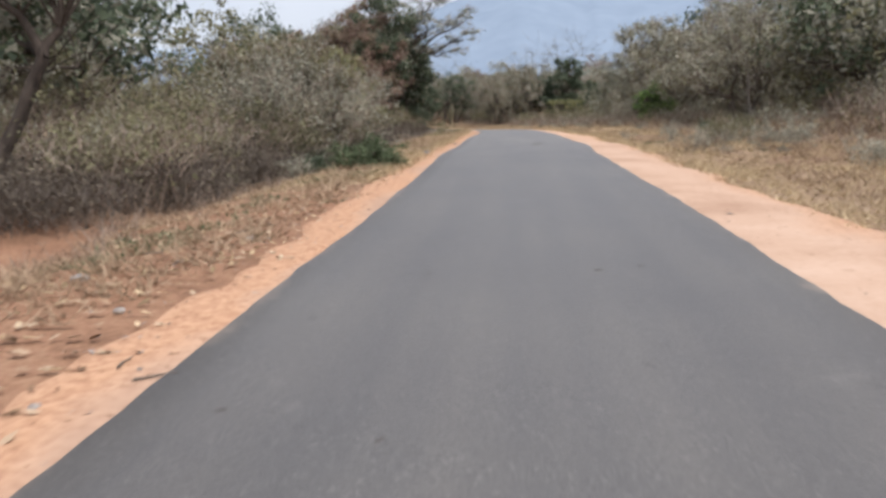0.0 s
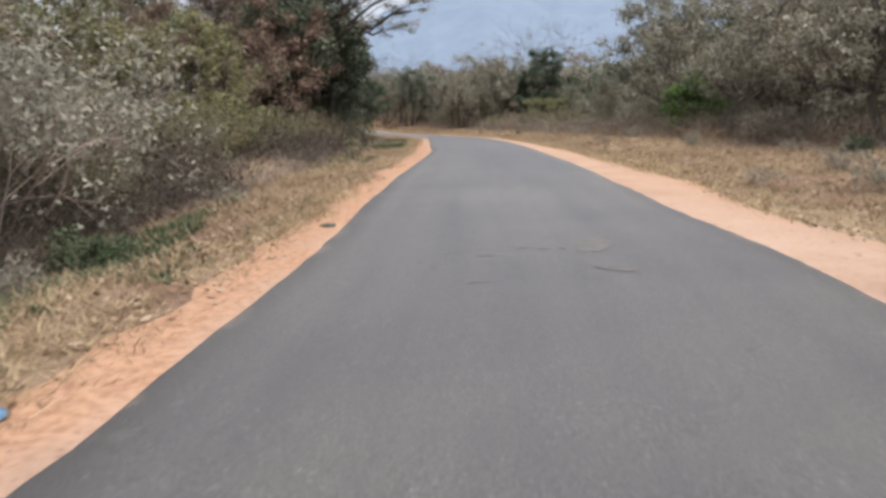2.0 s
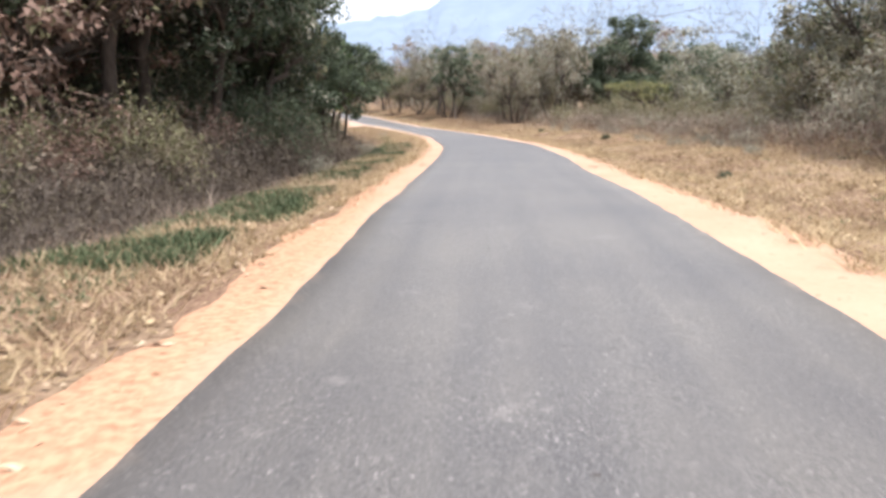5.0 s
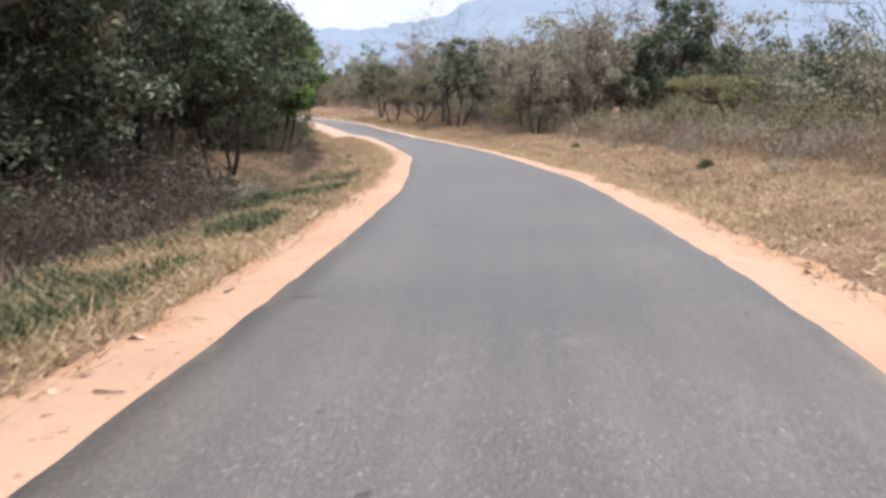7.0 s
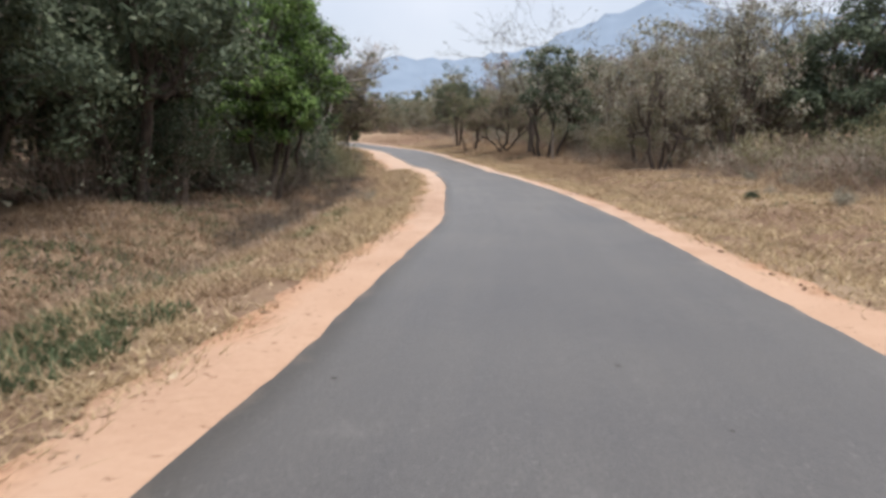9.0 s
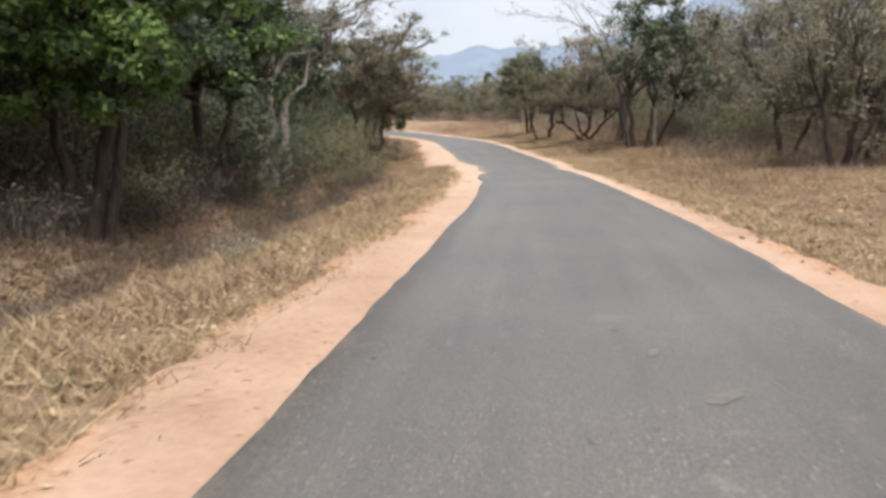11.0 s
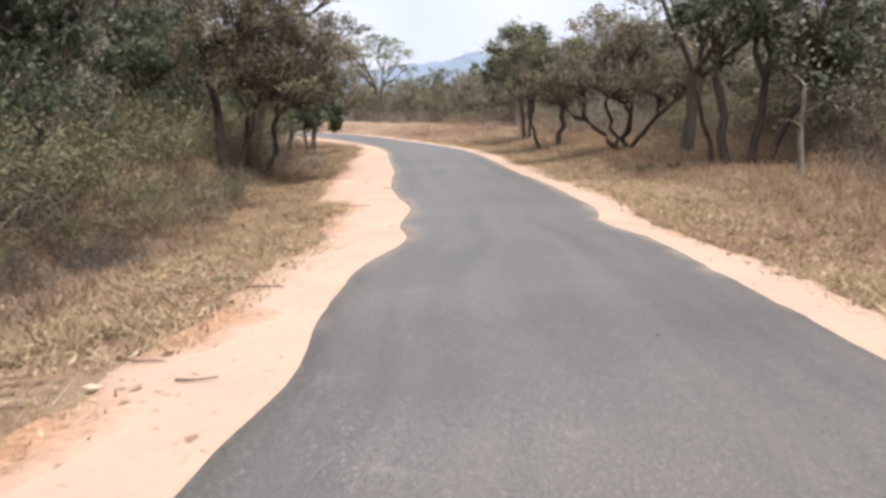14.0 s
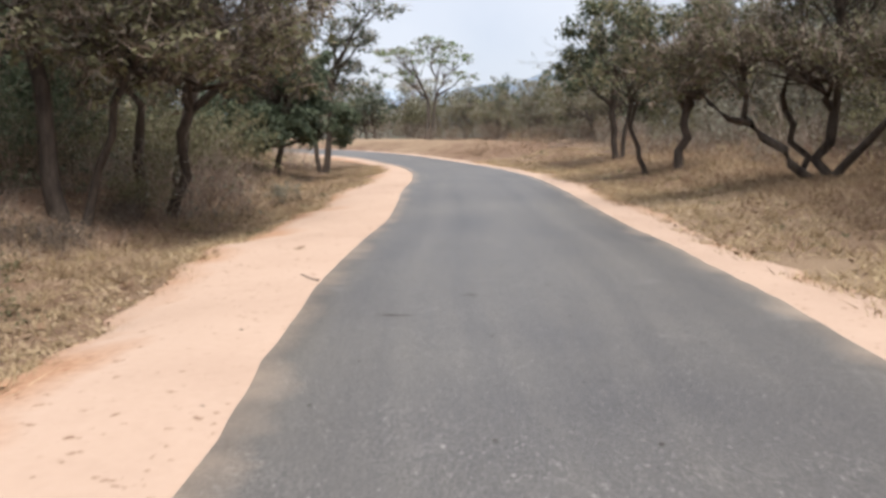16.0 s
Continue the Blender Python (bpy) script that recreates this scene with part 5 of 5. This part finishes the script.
    for x, y in ((-17.0, 140.0), (-18.6, 143.2), (-19.2, 146.8), (-16.9, 149.6), (-21.0, 150.4), (-17.8, 152.4), (-19.8, 140.6), (-22.4, 145.0), (-21.6, 155.4)):
        plant(PLACE.choice(("thick", "thick_brown", "twig", "thick_brown")), x, y, PLACE.uniform(0.85, 1.1))
    row(["brush", "brush_c", "tall_grey", "thick_brown"], 1, 176, 212, 0.9, 9.0, 3.0, 0.7, 1.1, 8.0, 1.4)
    # low hazy scrub woods farther out on the right
    for i in range(90):
        x, y = PLACE.uniform(24, 110), PLACE.uniform(105, 270)
        if clear_of(x, y, 9, 9):
            plant(PLACE.choice(["far_grey", "far_olive", "far_grey", "far_dark", "far_rust"]), x, y, PLACE.uniform(0.55, 0.9))
    # the wood past the bend
    for i in range(48):
        x, y = PLACE.uniform(-95, 75), PLACE.uniform(204, 275)
        if clear_of(x, y, 9, 6):
            plant(PLACE.choice(["far_grey", "far_olive", "far_dark", "far_grey", "far_rust"]), x, y, PLACE.uniform(0.65, 0.95) if x > -52 else PLACE.uniform(1.0, 1.4))
    for i in range(46):
        x, y = PLACE.uniform(-60, 10), PLACE.uniform(196, 212)
        if clear_of(x, y, 5, 4):
            plant(PLACE.choice(["tall_grey", "brush", "brush_c", "far_olive"]), x, y, PLACE.uniform(0.55, 0.85))


def blades(name, material, label, count, s0, s1, side, near, far, low, high, per, seed, patch=None, width=0.012, thresh=-0.6, lean=0.35):
    """Tufts of grass on a band beside the road, denser in patches; one joined object."""
    rs = np.random.RandomState(seed)
    s = rs.uniform(s0, s1, count)
    k = np.clip(np.searchsorted(ALONG, s), 0, len(LINE) - 1)
    w = half_width(k, side) + verge_width(k, side)
    d = w + near + (far - near) * rs.uniform(0, 1, count) ** 1.3
    p = LINE[k] + SIDE[k] * (side * d)[:, None]
    ok = (waves(p[:, 0], p[:, 1], 4.0, seed + 1) > thresh) & (np.abs(offset(p[:, 0], p[:, 1])[0]) > HALF + 0.6)
    p = p[ok]
    tall = 0.75 + 0.35 * waves(p[:, 0], p[:, 1], 6.0, seed + 2)
    z = ground_z(p[:, 0], p[:, 1])
    n = len(p)
    base = np.repeat(np.column_stack([p, z - 0.02]), per, 0)
    h = rs.uniform(low, high, n * per) * np.repeat(np.clip(tall, 0.4, 1.3), per)
    base[:, :2] += rs.normal(0, 0.07, (n * per, 2))
    a = rs.uniform(0, 6.2832, n * per)
    side_v = np.stack([np.cos(a), np.sin(a), 0 * a], 1) * (width * rs.uniform(0.6, 1.5, n * per))[:, None]
    tip = base + np.column_stack([rs.normal(0, lean, (n * per, 2)) * h[:, None], h])
    V = np.stack([base - side_v, base + side_v, tip], 1).reshape(-1, 3)
    ob = mesh_object(name, V, np.arange(n * per * 3).reshape(-1, 3), material)
    return tagged(ob, label, "grass", kind="stuff")


def scatter(name, material, label, category, count, s0, s1, side, near, far, size, seed, thresh=-2.0):
    """Fallen leaves and chips lying on the ground, near and far counted from the asphalt's edge; one joined object."""
    rs = np.random.RandomState(seed)
    k = np.clip(np.searchsorted(ALONG, rs.uniform(s0, s1, count)), 0, len(LINE) - 1)
    w = half_width(k, side)
    if category == "leaf litter":
        w = w + verge_width(k, side) - 0.7
    q = rs.uniform(0, 1, count)
    p = LINE[k] + SIDE[k] * (side * (w + near + (far - near) * q))[:, None]
    p = p[waves(p[:, 0], p[:, 1], 3.0, seed + 1) > thresh]
    n = len(p)
    c = np.column_stack([p, ground_z(p[:, 0], p[:, 1]) + 0.035])
    a = rs.uniform(0, 6.2832, n)
    l = size * rs.uniform(0.5, 1.5, n)
    u = np.stack([np.cos(a), np.sin(a), rs.uniform(-0.3, 0.5, n)], 1) * l[:, None]
    v = np.stack([-np.sin(a), np.cos(a), rs.uniform(-0.4, 0.4, n)], 1) * (l * rs.uniform(0.25, 0.6, n))[:, None]
    V = np.stack([c - u, c + v, c + u, c - v], 1).reshape(-1, 3)
    ob = mesh_object(name, V, np.arange(n * 4).reshape(-1, 4), material)
    return tagged(ob, label, category, kind="stuff")


def build_ground_cover():
    G = "dry_grass"
    blades(G, STRAW, "straw-coloured dry grass on the left bank", 19000, 54, 215, -1, -0.4, 2.3, 0.05, 0.20, 9, 51, width=0.008, lean=1.3)
    blades(G, STRAW, "straw-coloured dry grass on the open right side", 30000, 36, 215, 1, -0.35, 8.5, 0.05, 0.19, 9, 55, width=0.011, thresh=-0.8, lean=1.3)
    blades("russet_grass", RUSSET, "reddish-brown dry grass under the trees", 11000, 42, 215, -1, 0.3, 3.4, 0.06, 0.24, 9, 61, width=0.011, thresh=-0.5, lean=1.1)
    blades("russet_grass", RUSSET, "reddish-brown dry grass before the scrub", 16000, 36, 225, 1, 1.0, 14.0, 0.06, 0.26, 9, 65, width=0.011, thresh=-0.4, lean=1.1)
    blades("russet_grass", RUSSET, "tall reddish-brown grass under the dark trees", 8000, 158, 205, 1, 2.0, 12.0, 0.12, 0.38, 9, 67, width=0.007, thresh=-0.9, lean=0.7)
    blades("russet_grass", RUSSET, "dull brown dry grass under the leafy trees", 11000, 126, 176, -1, 2.0, 9.0, 0.08, 0.3, 9, 63, width=0.011, thresh=-1.2, lean=1.0)
    blades("dry_weeds", TWIG, "tall brown dry weeds at the scrub's foot", 6200, 36, 215, -1, 2.2, 8.5, 0.15, 0.55, 8, 71, width=0.007, thresh=-0.3, lean=0.6)
    blades("dry_weeds", TWIG, "tall brown dry weeds before the trees", 7000, 40, 225, 1, 5.0, 15.0, 0.15, 0.55, 8, 75, width=0.007, thresh=-0.3, lean=0.6)
    blades("green_herbs", HERB, "low green herbs along the verge", 800, 55, 72, -1, 0.3, 1.9, 0.04, 0.15, 10, 81, width=0.022, thresh=-0.2, lean=0.6)
    blades("green_herbs", HERB, "broad green herbs below the thorn bushes", 1100, 63, 74, -1, 1.4, 3.4, 0.05, 0.2, 10, 82, width=0.025, thresh=-0.3, lean=0.6)
    blades("green_herbs", HERB, "dull green herbs in the dry grass", 800, 82, 97, -1, 0.8, 3.8, 0.04, 0.16, 10, 83, width=0.014, thresh=-0.1, lean=0.7)
    blades("green_herbs", HERB, "dull green herbs under the leafy trees", 3200, 117, 142, -1, 1.4, 6.5, 0.05, 0.22, 9, 85, width=0.012, thresh=-0.5, lean=0.8)
    blades("green_herbs", HERB, "low green herbs at the dark wood's edge", 5200, 94, 128, -1, 0.5, 2.9, 0.05, 0.24, 12, 84, width=0.02, thresh=-0.35, lean=0.6)
    blades("green_herbs", HERB, "patches of green herbs in dry grass", 380, 42, 54, -1, 1.2, 2.6, 0.04, 0.15, 10, 87, width=0.022, thresh=0.0, lean=0.6)
    blades("green_herbs", HERB, "sparse green herbs in dry grass", 1500, 40, 215, 1, 1.0, 9.0, 0.04, 0.2, 9, 89, width=0.02, thresh=0.45, lean=0.6)
    blades("tussock_grass", STRAW, "tussocks of pale dry grass on the left bank", 800, 56, 205, -1, 0.0, 4.0, 0.10, 0.30, 22, 101, width=0.006, thresh=-0.9, lean=0.7)
    blades("tussock_grass", STRAW, "tussocks of pale dry grass on the right", 1900, 36, 205, 1, 0.2, 9.0, 0.10, 0.30, 22, 103, width=0.006, thresh=-0.9, lean=0.7)
    blades("weed_tuft", HERB, "grey-green weeds scattered in dry grass", 520, 36, 205, -1, 0.1, 4.0, 0.03, 0.14, 30, 105, width=0.010, thresh=-0.2, lean=1.2)
    blades("weed_tuft", HERB, "grey-green weeds scattered on the right", 800, 36, 205, 1, 0.6, 9.0, 0.03, 0.14, 30, 107, width=0.010, thresh=-0.2, lean=1.2)
    scatter("leaf_litter", LITTER, "fallen dry leaves on the left bank", "leaf litter", 9000, 36, 200, -1, 0.5, 3.8, 0.04, 91, -0.5)
    scatter("leaf_litter", LITTER, "fallen dry leaves on the right side", "leaf litter", 8000, 36, 200, 1, 1.0, 10.0, 0.045, 93, -0.4)
    scatter("leaf_litter", LITTER, "brown fallen leaves on reddish soil", "leaf litter", 2600, 40, 60, -1, 0.7, 4.0, 0.035, 98, -0.7)
    scatter("leaf_litter", LITTER_DARK, "fallen leaves toned dark for the shade under the left wood", "leaf litter", 26000, 90, 172, -1, 3.0, 9.0, 0.06, 92, -1.5)
    scatter("leaf_litter", LITTER_DARK, "fallen leaves toned dark for the shade under the thorn bushes", "leaf litter", 7000, 56, 82, -1, 3.0, 8.0, 0.06, 94, -1.5)
    scatter("leaf_litter", STRAW, "pale curled leaves and straw on the left bank", "leaf litter", 15000, 138, 200, -1, 0.8, 3.6, 0.03, 111, -0.6)
    scatter("leaf_litter", STRAW, "pale straw lying on the left bank", "leaf litter", 7000, 38, 130, -1, 0.6, 3.4, 0.036, 112, -0.3)
    scatter("leaf_litter", STRAW, "pale straw lying on the right side", "leaf litter", 14000, 38, 200, 1, 0.8, 8.0, 0.055, 113, -0.3)
    scatter("leaf_litter", LITTER, "large pale fallen leaves beside the verge", "leaf litter", 700, 165, 192, -1, 1.1, 5.0, 0.085, 114, -0.2)
    scatter("leaf_litter", LITTER, "brown curled leaves along the verge's edge", "leaf litter", 5200, 38, 200, -1, 0.3, 1.7, 0.042, 121, -0.2)
    scatter("leaf_litter", LITTER, "brown curled leaves along the grass edge", "leaf litter", 4600, 38, 200, 1, 0.3, 1.8, 0.05, 123, -0.1)
    scatter("leaf_litter", STRAW, "broad pale leaves scattered on the banks", "leaf litter", 3600, 40, 200, -1, 0.6, 3.6, 0.045, 125, 0.0)
    scatter("pebbles", ROCK, "small pebbles on the reddish verge", "litter", 520, 38, 75, -1, 0.03, 1.3, 0.02, 127)
    scatter("wood_chips", BARK_GREY, "dark chips on the sandy verge", "litter", 130, 40, 90, -1, 0.05, 0.8, 0.022, 97)
    scatter("wood_chips", BARK_GREY, "small dark chips and leaves on the sand", "litter", 240, 38, 200, -1, 0.1, 1.6, 0.02, 95)
    scatter("wood_chips", BARK_GREY, "few dark chips on the sandy verge", "litter", 260, 38, 200, 1, 0.1, 1.5, 0.018, 96)


def stone(name, x, y, size, seed, material, label, flat=0.62):
    bm = bmesh.new()
    bmesh.ops.create_icosphere(bm, subdivisions=2, radius=size)
    for v in bm.verts:
        v.co *= 1 + 0.5 * noise.noise(v.co / size * 0.9 + Vector((seed * 3.1, 0, 0))) + 0.25 * noise.noise(v.co / size * 2.4 + Vector((0, seed * 1.9, 0)))
        v.co.z *= flat
    me = bpy.data.meshes.new(name)
    bm.to_mesh(me)
    bm.free()
    me.materials.append(material)
    ob = new(name, me)
    ob.matrix_basis = pose(x, y, gz(x, y) + size * 0.25, 0, 0, seed * 47)
    return tagged(ob, label, "stone")


def blue_lid(x, y):
    """A shallow plastic lid, dented, with a dark rim under it."""
    root = new("plastic_lid")
    n = 28
    rings = [(0.0, 0.040), (0.035, 0.040), (0.06, 0.034), (0.071, 0.018), (0.073, 0.006)]
    V, F = [], []
    for r, z in rings[1:]:
        for k in range(n):
            a = 6.2832 * k / n
            V.append((1.15 * r * math.cos(a), r * math.sin(a), z - 0.012 * max(0, math.cos(a - 0.8)) * (r / 0.07) + 0.006 * noise.noise(Vector((r * 40, a, 2.0)))))
    V.append((0, 0, 0.036))
    F = [(j * n + k, (j + 1) * n + k, (j + 1) * n + (k + 1) % n, j * n + (k + 1) % n) for j in range(3) for k in range(n)] + [(len(V) - 1, k, (k + 1) % n) for k in range(n)]
    part("cap", V, F, BLUE_PLASTIC, root, "dull blue plastic top", True)
    V, F = [], []
    for k in range(n):
        a = 6.2832 * k / n
        for r, z in ((0.071, -0.004), (0.080, -0.002), (0.082, 0.008), (0.072, 0.012)):
            V.append((1.15 * r * math.cos(a), r * math.sin(a), z))
    for k in range(n):
        for j in range(4):
            F.append((k * 4 + j, ((k + 1) % n) * 4 + j, ((k + 1) % n) * 4 + (j + 1) % 4, k * 4 + (j + 1) % 4))
    part("rim", V, F, BARK, root, "dark dirty rim", True)
    root.matrix_basis = pose(x, y, gz(x, y) + 0.03, 10, -6, 30)
    return tagged(root, "crushed blue plastic lid lying on the sandy verge", "plastic lid")


def dead_post(name, x, y, height, seed, label, stubs=4, radius=0.055):
    """A dead pale stem with broken side branches."""
    root = new(name)
    w = Wood(seed)
    pts, d = [Vector((0, 0, -0.2))], Vector((0.04, 0.02, 1))
    for k in range(7):
        d = (d + Vector((w.r.uniform(-1, 1), w.r.uniform(-1, 1), 0.4)) * 0.10).normalized()
        pts.append(pts[-1] + d * (height + 0.2) / 7)
    w.tube(pts, [radius * (1.2 - 0.09 * k) for k in range(8)], 7)
    part("stem", np.array(w.v), w.f, BARK_PALE, root, smooth=True)
    for k in range(stubs):
        b = Wood(seed + 10 + k)
        a = w.r.uniform(0, 6.28)
        b.limb(pts[4 + k % 4], Vector((math.cos(a), math.sin(a), 0.5)), height * w.r.uniform(0.15, 0.28), radius * 0.4, 1, 0.3, 0.0, 2, 4, 0.6)
        part("branch", np.array(b.v), b.f, BARK_PALE, root)
    root.matrix_basis = pose(x, y, gz(x, y))
    return tagged(root, label, "dead tree")


def stick(x, y, length, turn, seed, label, lift=0.0):
    w = Wood(seed)
    pts, d = [Vector((0, 0, 0.02))], Vector((1, 0, 0.02))
    for k in range(5):
        d = (d + Vector((0, w.r.uniform(-1, 1), w.r.uniform(-0.2, 0.2))) * 0.25).normalized()
        pts.append(pts[-1] + d * length / 5)
    w.tube(pts, [0.007 * (1 - 0.12 * k) + length * 0.006 for k in range(6)], 5)
    ob = mesh_object("fallen_stick", np.array(w.v), w.f, BARK_GREY, True)
    ob.matrix_basis = pose(x, y, gz(x, y) + 0.02 + lift, 0, 0, turn)
    return tagged(ob, label, "stick")


def road_patch(x, y, long, wide, turn, seed, material, label):
    """A worn or oily spot in the asphalt, a few millimetres proud."""
    r = random.Random(seed)
    t = radians(turn)
    V, n = [], 44
    for k in range(n):
        a = 6.2832 * k / n
        q = 1 + 0.5 * noise.noise(Vector((math.cos(a) * 1.3, math.sin(a) * 1.3, seed * 1.7))) + 0.22 * noise.noise(Vector((math.cos(a) * 4, math.sin(a) * 4, seed * 2.3))) + r.uniform(-0.07, 0.07)
        px, py = math.cos(a) * long * q, math.sin(a) * wide * q
        wx, wy = x + px * math.cos(t) - py * math.sin(t), y + px * math.sin(t) + py * math.cos(t)
        u, i = offset([wx], [wy])
        V.append((wx, wy, float(level(wy)) + 0.012 - 0.012 * abs(float(u[0])) + 0.003 * float(waves(ALONG[i], u * 3, 4.0, 31)[0]) + 0.004))
    ob = mesh_object("road_patch", V, [tuple(range(n))], material)
    return tagged(ob, label, "road patch", kind="structure")


def build_small_things():
    for x, y, a, b, t, m in [(0.25, 117.7, 0.06, 0.03, 10, PATCH_DARK), (-0.3, 119.9, 0.07, 0.02, 120, PATCH_DARK), (3.2, 70.2, 0.10, 0.02, 10, PATCH_DARK),
                             (3.3, 9.3, 0.05, 0.03, 110, PATCH_DARK), (-5.4, 138.2, 0.07, 0.025, 30, PATCH_DARK), (1.2, 6.2, 0.04, 0.025, 0, PATCH_DARK)]:
        road_patch(x, y, a, b, t, int(x * 10 + y), m, "small dark stain on the asphalt")
    for k in range(46):
        side = 1 if k % 3 else -1
        i = int(PLACE.uniform(0.28, 0.75) * len(LINE) * 0.62)
        p = LINE[i] + SIDE[i] * side * (HALF + PLACE.uniform(2.4, 8.0 if side > 0 else 3.8))
        if clear_of(p[0], p[1], 1.6, 2.0):
            plant(PLACE.choice(["bush_dark", "bush", "twig_b", "bush"]), p[0], p[1], PLACE.uniform(0.16, 0.34))
    for x, y, a, b, t in [(3.3, 28.2, 0.42, 0.17, 70), (2.6, 28.07, 0.1, 0.025, 5), (2.76, 28.0, 0.07, 0.05, 60), (2.94, 28.0, 0.06, 0.035, 100), (1.88, 27.9, 0.08, 0.02, 20), (2.18, 27.72, 0.08, 0.04, 10),
                          (2.03, 26.57, 0.1, 0.035, 5), (3.19, 27.0, 0.2, 0.09, -40), (3.55, 100.4, 0.16, 0.07, 60), (3.2, 101.2, 0.1, 0.04, 80)]:
        road_patch(x, y, a, b, t, int(x * 10 + y), PATCH_PALE, "pale worn patch in the asphalt")
    for x, y, a, b, t in [(1.5, 114.1, 0.22, 0.02, 115), (2.35, 106.2, 0.06, 0.018, 5), (2.75, 106.1, 0.08, 0.018, 175), (-5.75, 137.15, 0.14, 0.03, 8)]:
        road_patch(x, y, a, b, t, int(x * 10 + y), PATCH_DARK, "dark streak of repaired crack in asphalt")
    rs = random.Random(12)
    for k in range(120):
        y = rs.uniform(2, 150)
        i = int(np.argmin(np.abs(LINE[:, 1] - y)))
        p = LINE[i] + SIDE[i] * rs.uniform(-1.6, 1.7)
        road_patch(p[0], p[1], rs.uniform(0.012, 0.035), rs.uniform(0.008, 0.018), rs.uniform(0, 180), k, PATCH_DARK if k % 4 else PATCH_PALE, "small spot on the asphalt")
    stone("flat_stone", 0.52, 30.3, 0.11, 9, ROCK_GREEN, "flat dark green-grey stone at the asphalt's edge", 0.3)
    stone("flat_stone", 0.3, 28.2, 0.05, 10, ROCK, "flat grey stone on the sandy verge", 0.3)
    blue_lid(-0.43, 24.05)
    for x, y, q in ((-0.16, 23.75, 0.022), (-0.11, 23.74, 0.018), (0.33, 25.0, 0.02), (-0.1, 25.25, 0.016)):
        stone("clod", x, y, q, 3, BARK, "small dark brown clod on the sandy verge")
    stone("clod", 0.66, 99.65, 0.06, 3, RUSSET, "brownish clod on the sandy verge")
    for k, (x, y, q) in enumerate([(-2.6, 4.2, 0.06), (-3.0, 6.6, 0.07), (-2.0, 8.4, 0.05), (-5.2, 118.5, 0.06), (-2.2, 5.4, 0.045), (-1.9, 3.6, 0.035), (-2.4, 7.3, 0.04), (2.17, 64.15, 0.03), (-4.35, 129.95, 0.045), (-4.2, 126.2, 0.03), (1.6, 104.0, 0.03)]):
        stone("stone", x, y, q, 5 + k, ROCK, "small pale stone among dry leaves")
    dead_post("dead_sapling", 2.85, 137.4, 2.0, 4, "pale dead sapling with broken branches in dry grass", 6, 0.065)
    dead_post("dead_tree", 16.4, 43.5, 3.6, 8, "pale dead tree with broken forked branches", 6, 0.07)
    for x, y, l, a in [(-6.4, 133.3, 0.45, 20), (-4.6, 127.6, 0.3, 160), (7.6, 66.5, 0.5, 70), (2.2, 131.0, 0.5, 30), (0.9, 134.0, 0.7, 10), (-1.9, 66.0, 0.9, 40), (-4.2, 79.0, 1.6, 30), (-1.55, 3.9, 0.22, 20), (-1.7, 4.1, 0.18, 95), (2.6, 68.0, 0.16, 5), (0.1, 80.5, 0.55, 25), (7.0, 67.0, 0.24, 170), (7.2, 80.7, 0.2, 10), (-2.9, 121.6, 0.25, 8),
                       (-3.4, 121.9, 0.2, 30), (-4.0, 124.5, 0.35, 15), (-4.6, 126.9, 0.25, 170), (-7.2, 138.6, 0.4, 165), (2.5, 70.4, 0.2, 60), (3.9, 74.6, 0.25, 30), (0.6, 74.0, 0.4, 10), (-2.3, 9.0, 0.3, 70), (-2.9, 7.8, 0.35, 10)]:
        stick(x, y, l, a, int(abs(x * 10 + y)), "short dry stick lying on the ground")


def build_hills():
    def ridge(name, material, dist, profile, deep, bumps, label):
        """A hill as seen from the road: its height in degrees at bearings counted to the left."""
        n = 260
        V = []
        az, el = np.array(profile[::-1]).T
        for k in range(n):
            b = az[0] + (az[-1] - az[0]) * k / (n - 1)
            a = radians(b)
            h = dist * math.tan(radians(np.interp(b, az, el))) + bumps * (noise.noise(Vector((b * 0.5, 1.7, dist * 0.01))) + 0.5 * noise.noise(Vector((b * 2.1, 5.7, 0))))
            for j in range(7):
                q = j / 6
                dd = dist - (1 - q) * deep
                V.append((-math.sin(a) * dd, math.cos(a) * dd + 60, h * q ** 0.85 - 8 * (1 - q)))
        ob = mesh_object(name, np.array(V), grid_faces(n, 7), material, True)
        return tagged(ob, label, "hill", kind="structure")
    ridge("backdrop_hill_far", HILL_FAR, 3800, [(75, 4.5), (40, 4.2), (25, 5.0), (15.5, 5.4), (5, 5.6), (-10, 6.5), (-25, 7.5), (-75, 6)], 700, 22, "far range of hills painted pale blue for haze")
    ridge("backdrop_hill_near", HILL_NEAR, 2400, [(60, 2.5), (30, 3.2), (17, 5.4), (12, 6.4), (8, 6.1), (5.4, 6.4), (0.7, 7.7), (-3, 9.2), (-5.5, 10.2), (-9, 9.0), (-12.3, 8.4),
          (-16, 8.2), (-19, 8.7), (-23, 9.0), (-32, 7.5), (-70, 5)], 900, 20, "wooded hill with blue haze put into its colour")
    ridge("backdrop_wood", WOOD_FAR, 640, [(75, 3), (30, 2.8), (10, 3.0), (0, 3.4), (-10, 4.0), (-20, 4.2), (-40, 3.6), (-75, 3)], 330, 9, "olive-brown woods climbing the far slope, haze painted into their colour")


build_ground()
build_road()
build_kinds()
build_trees()
build_brushwood()
build_ground_cover()
build_small_things()
build_hills()
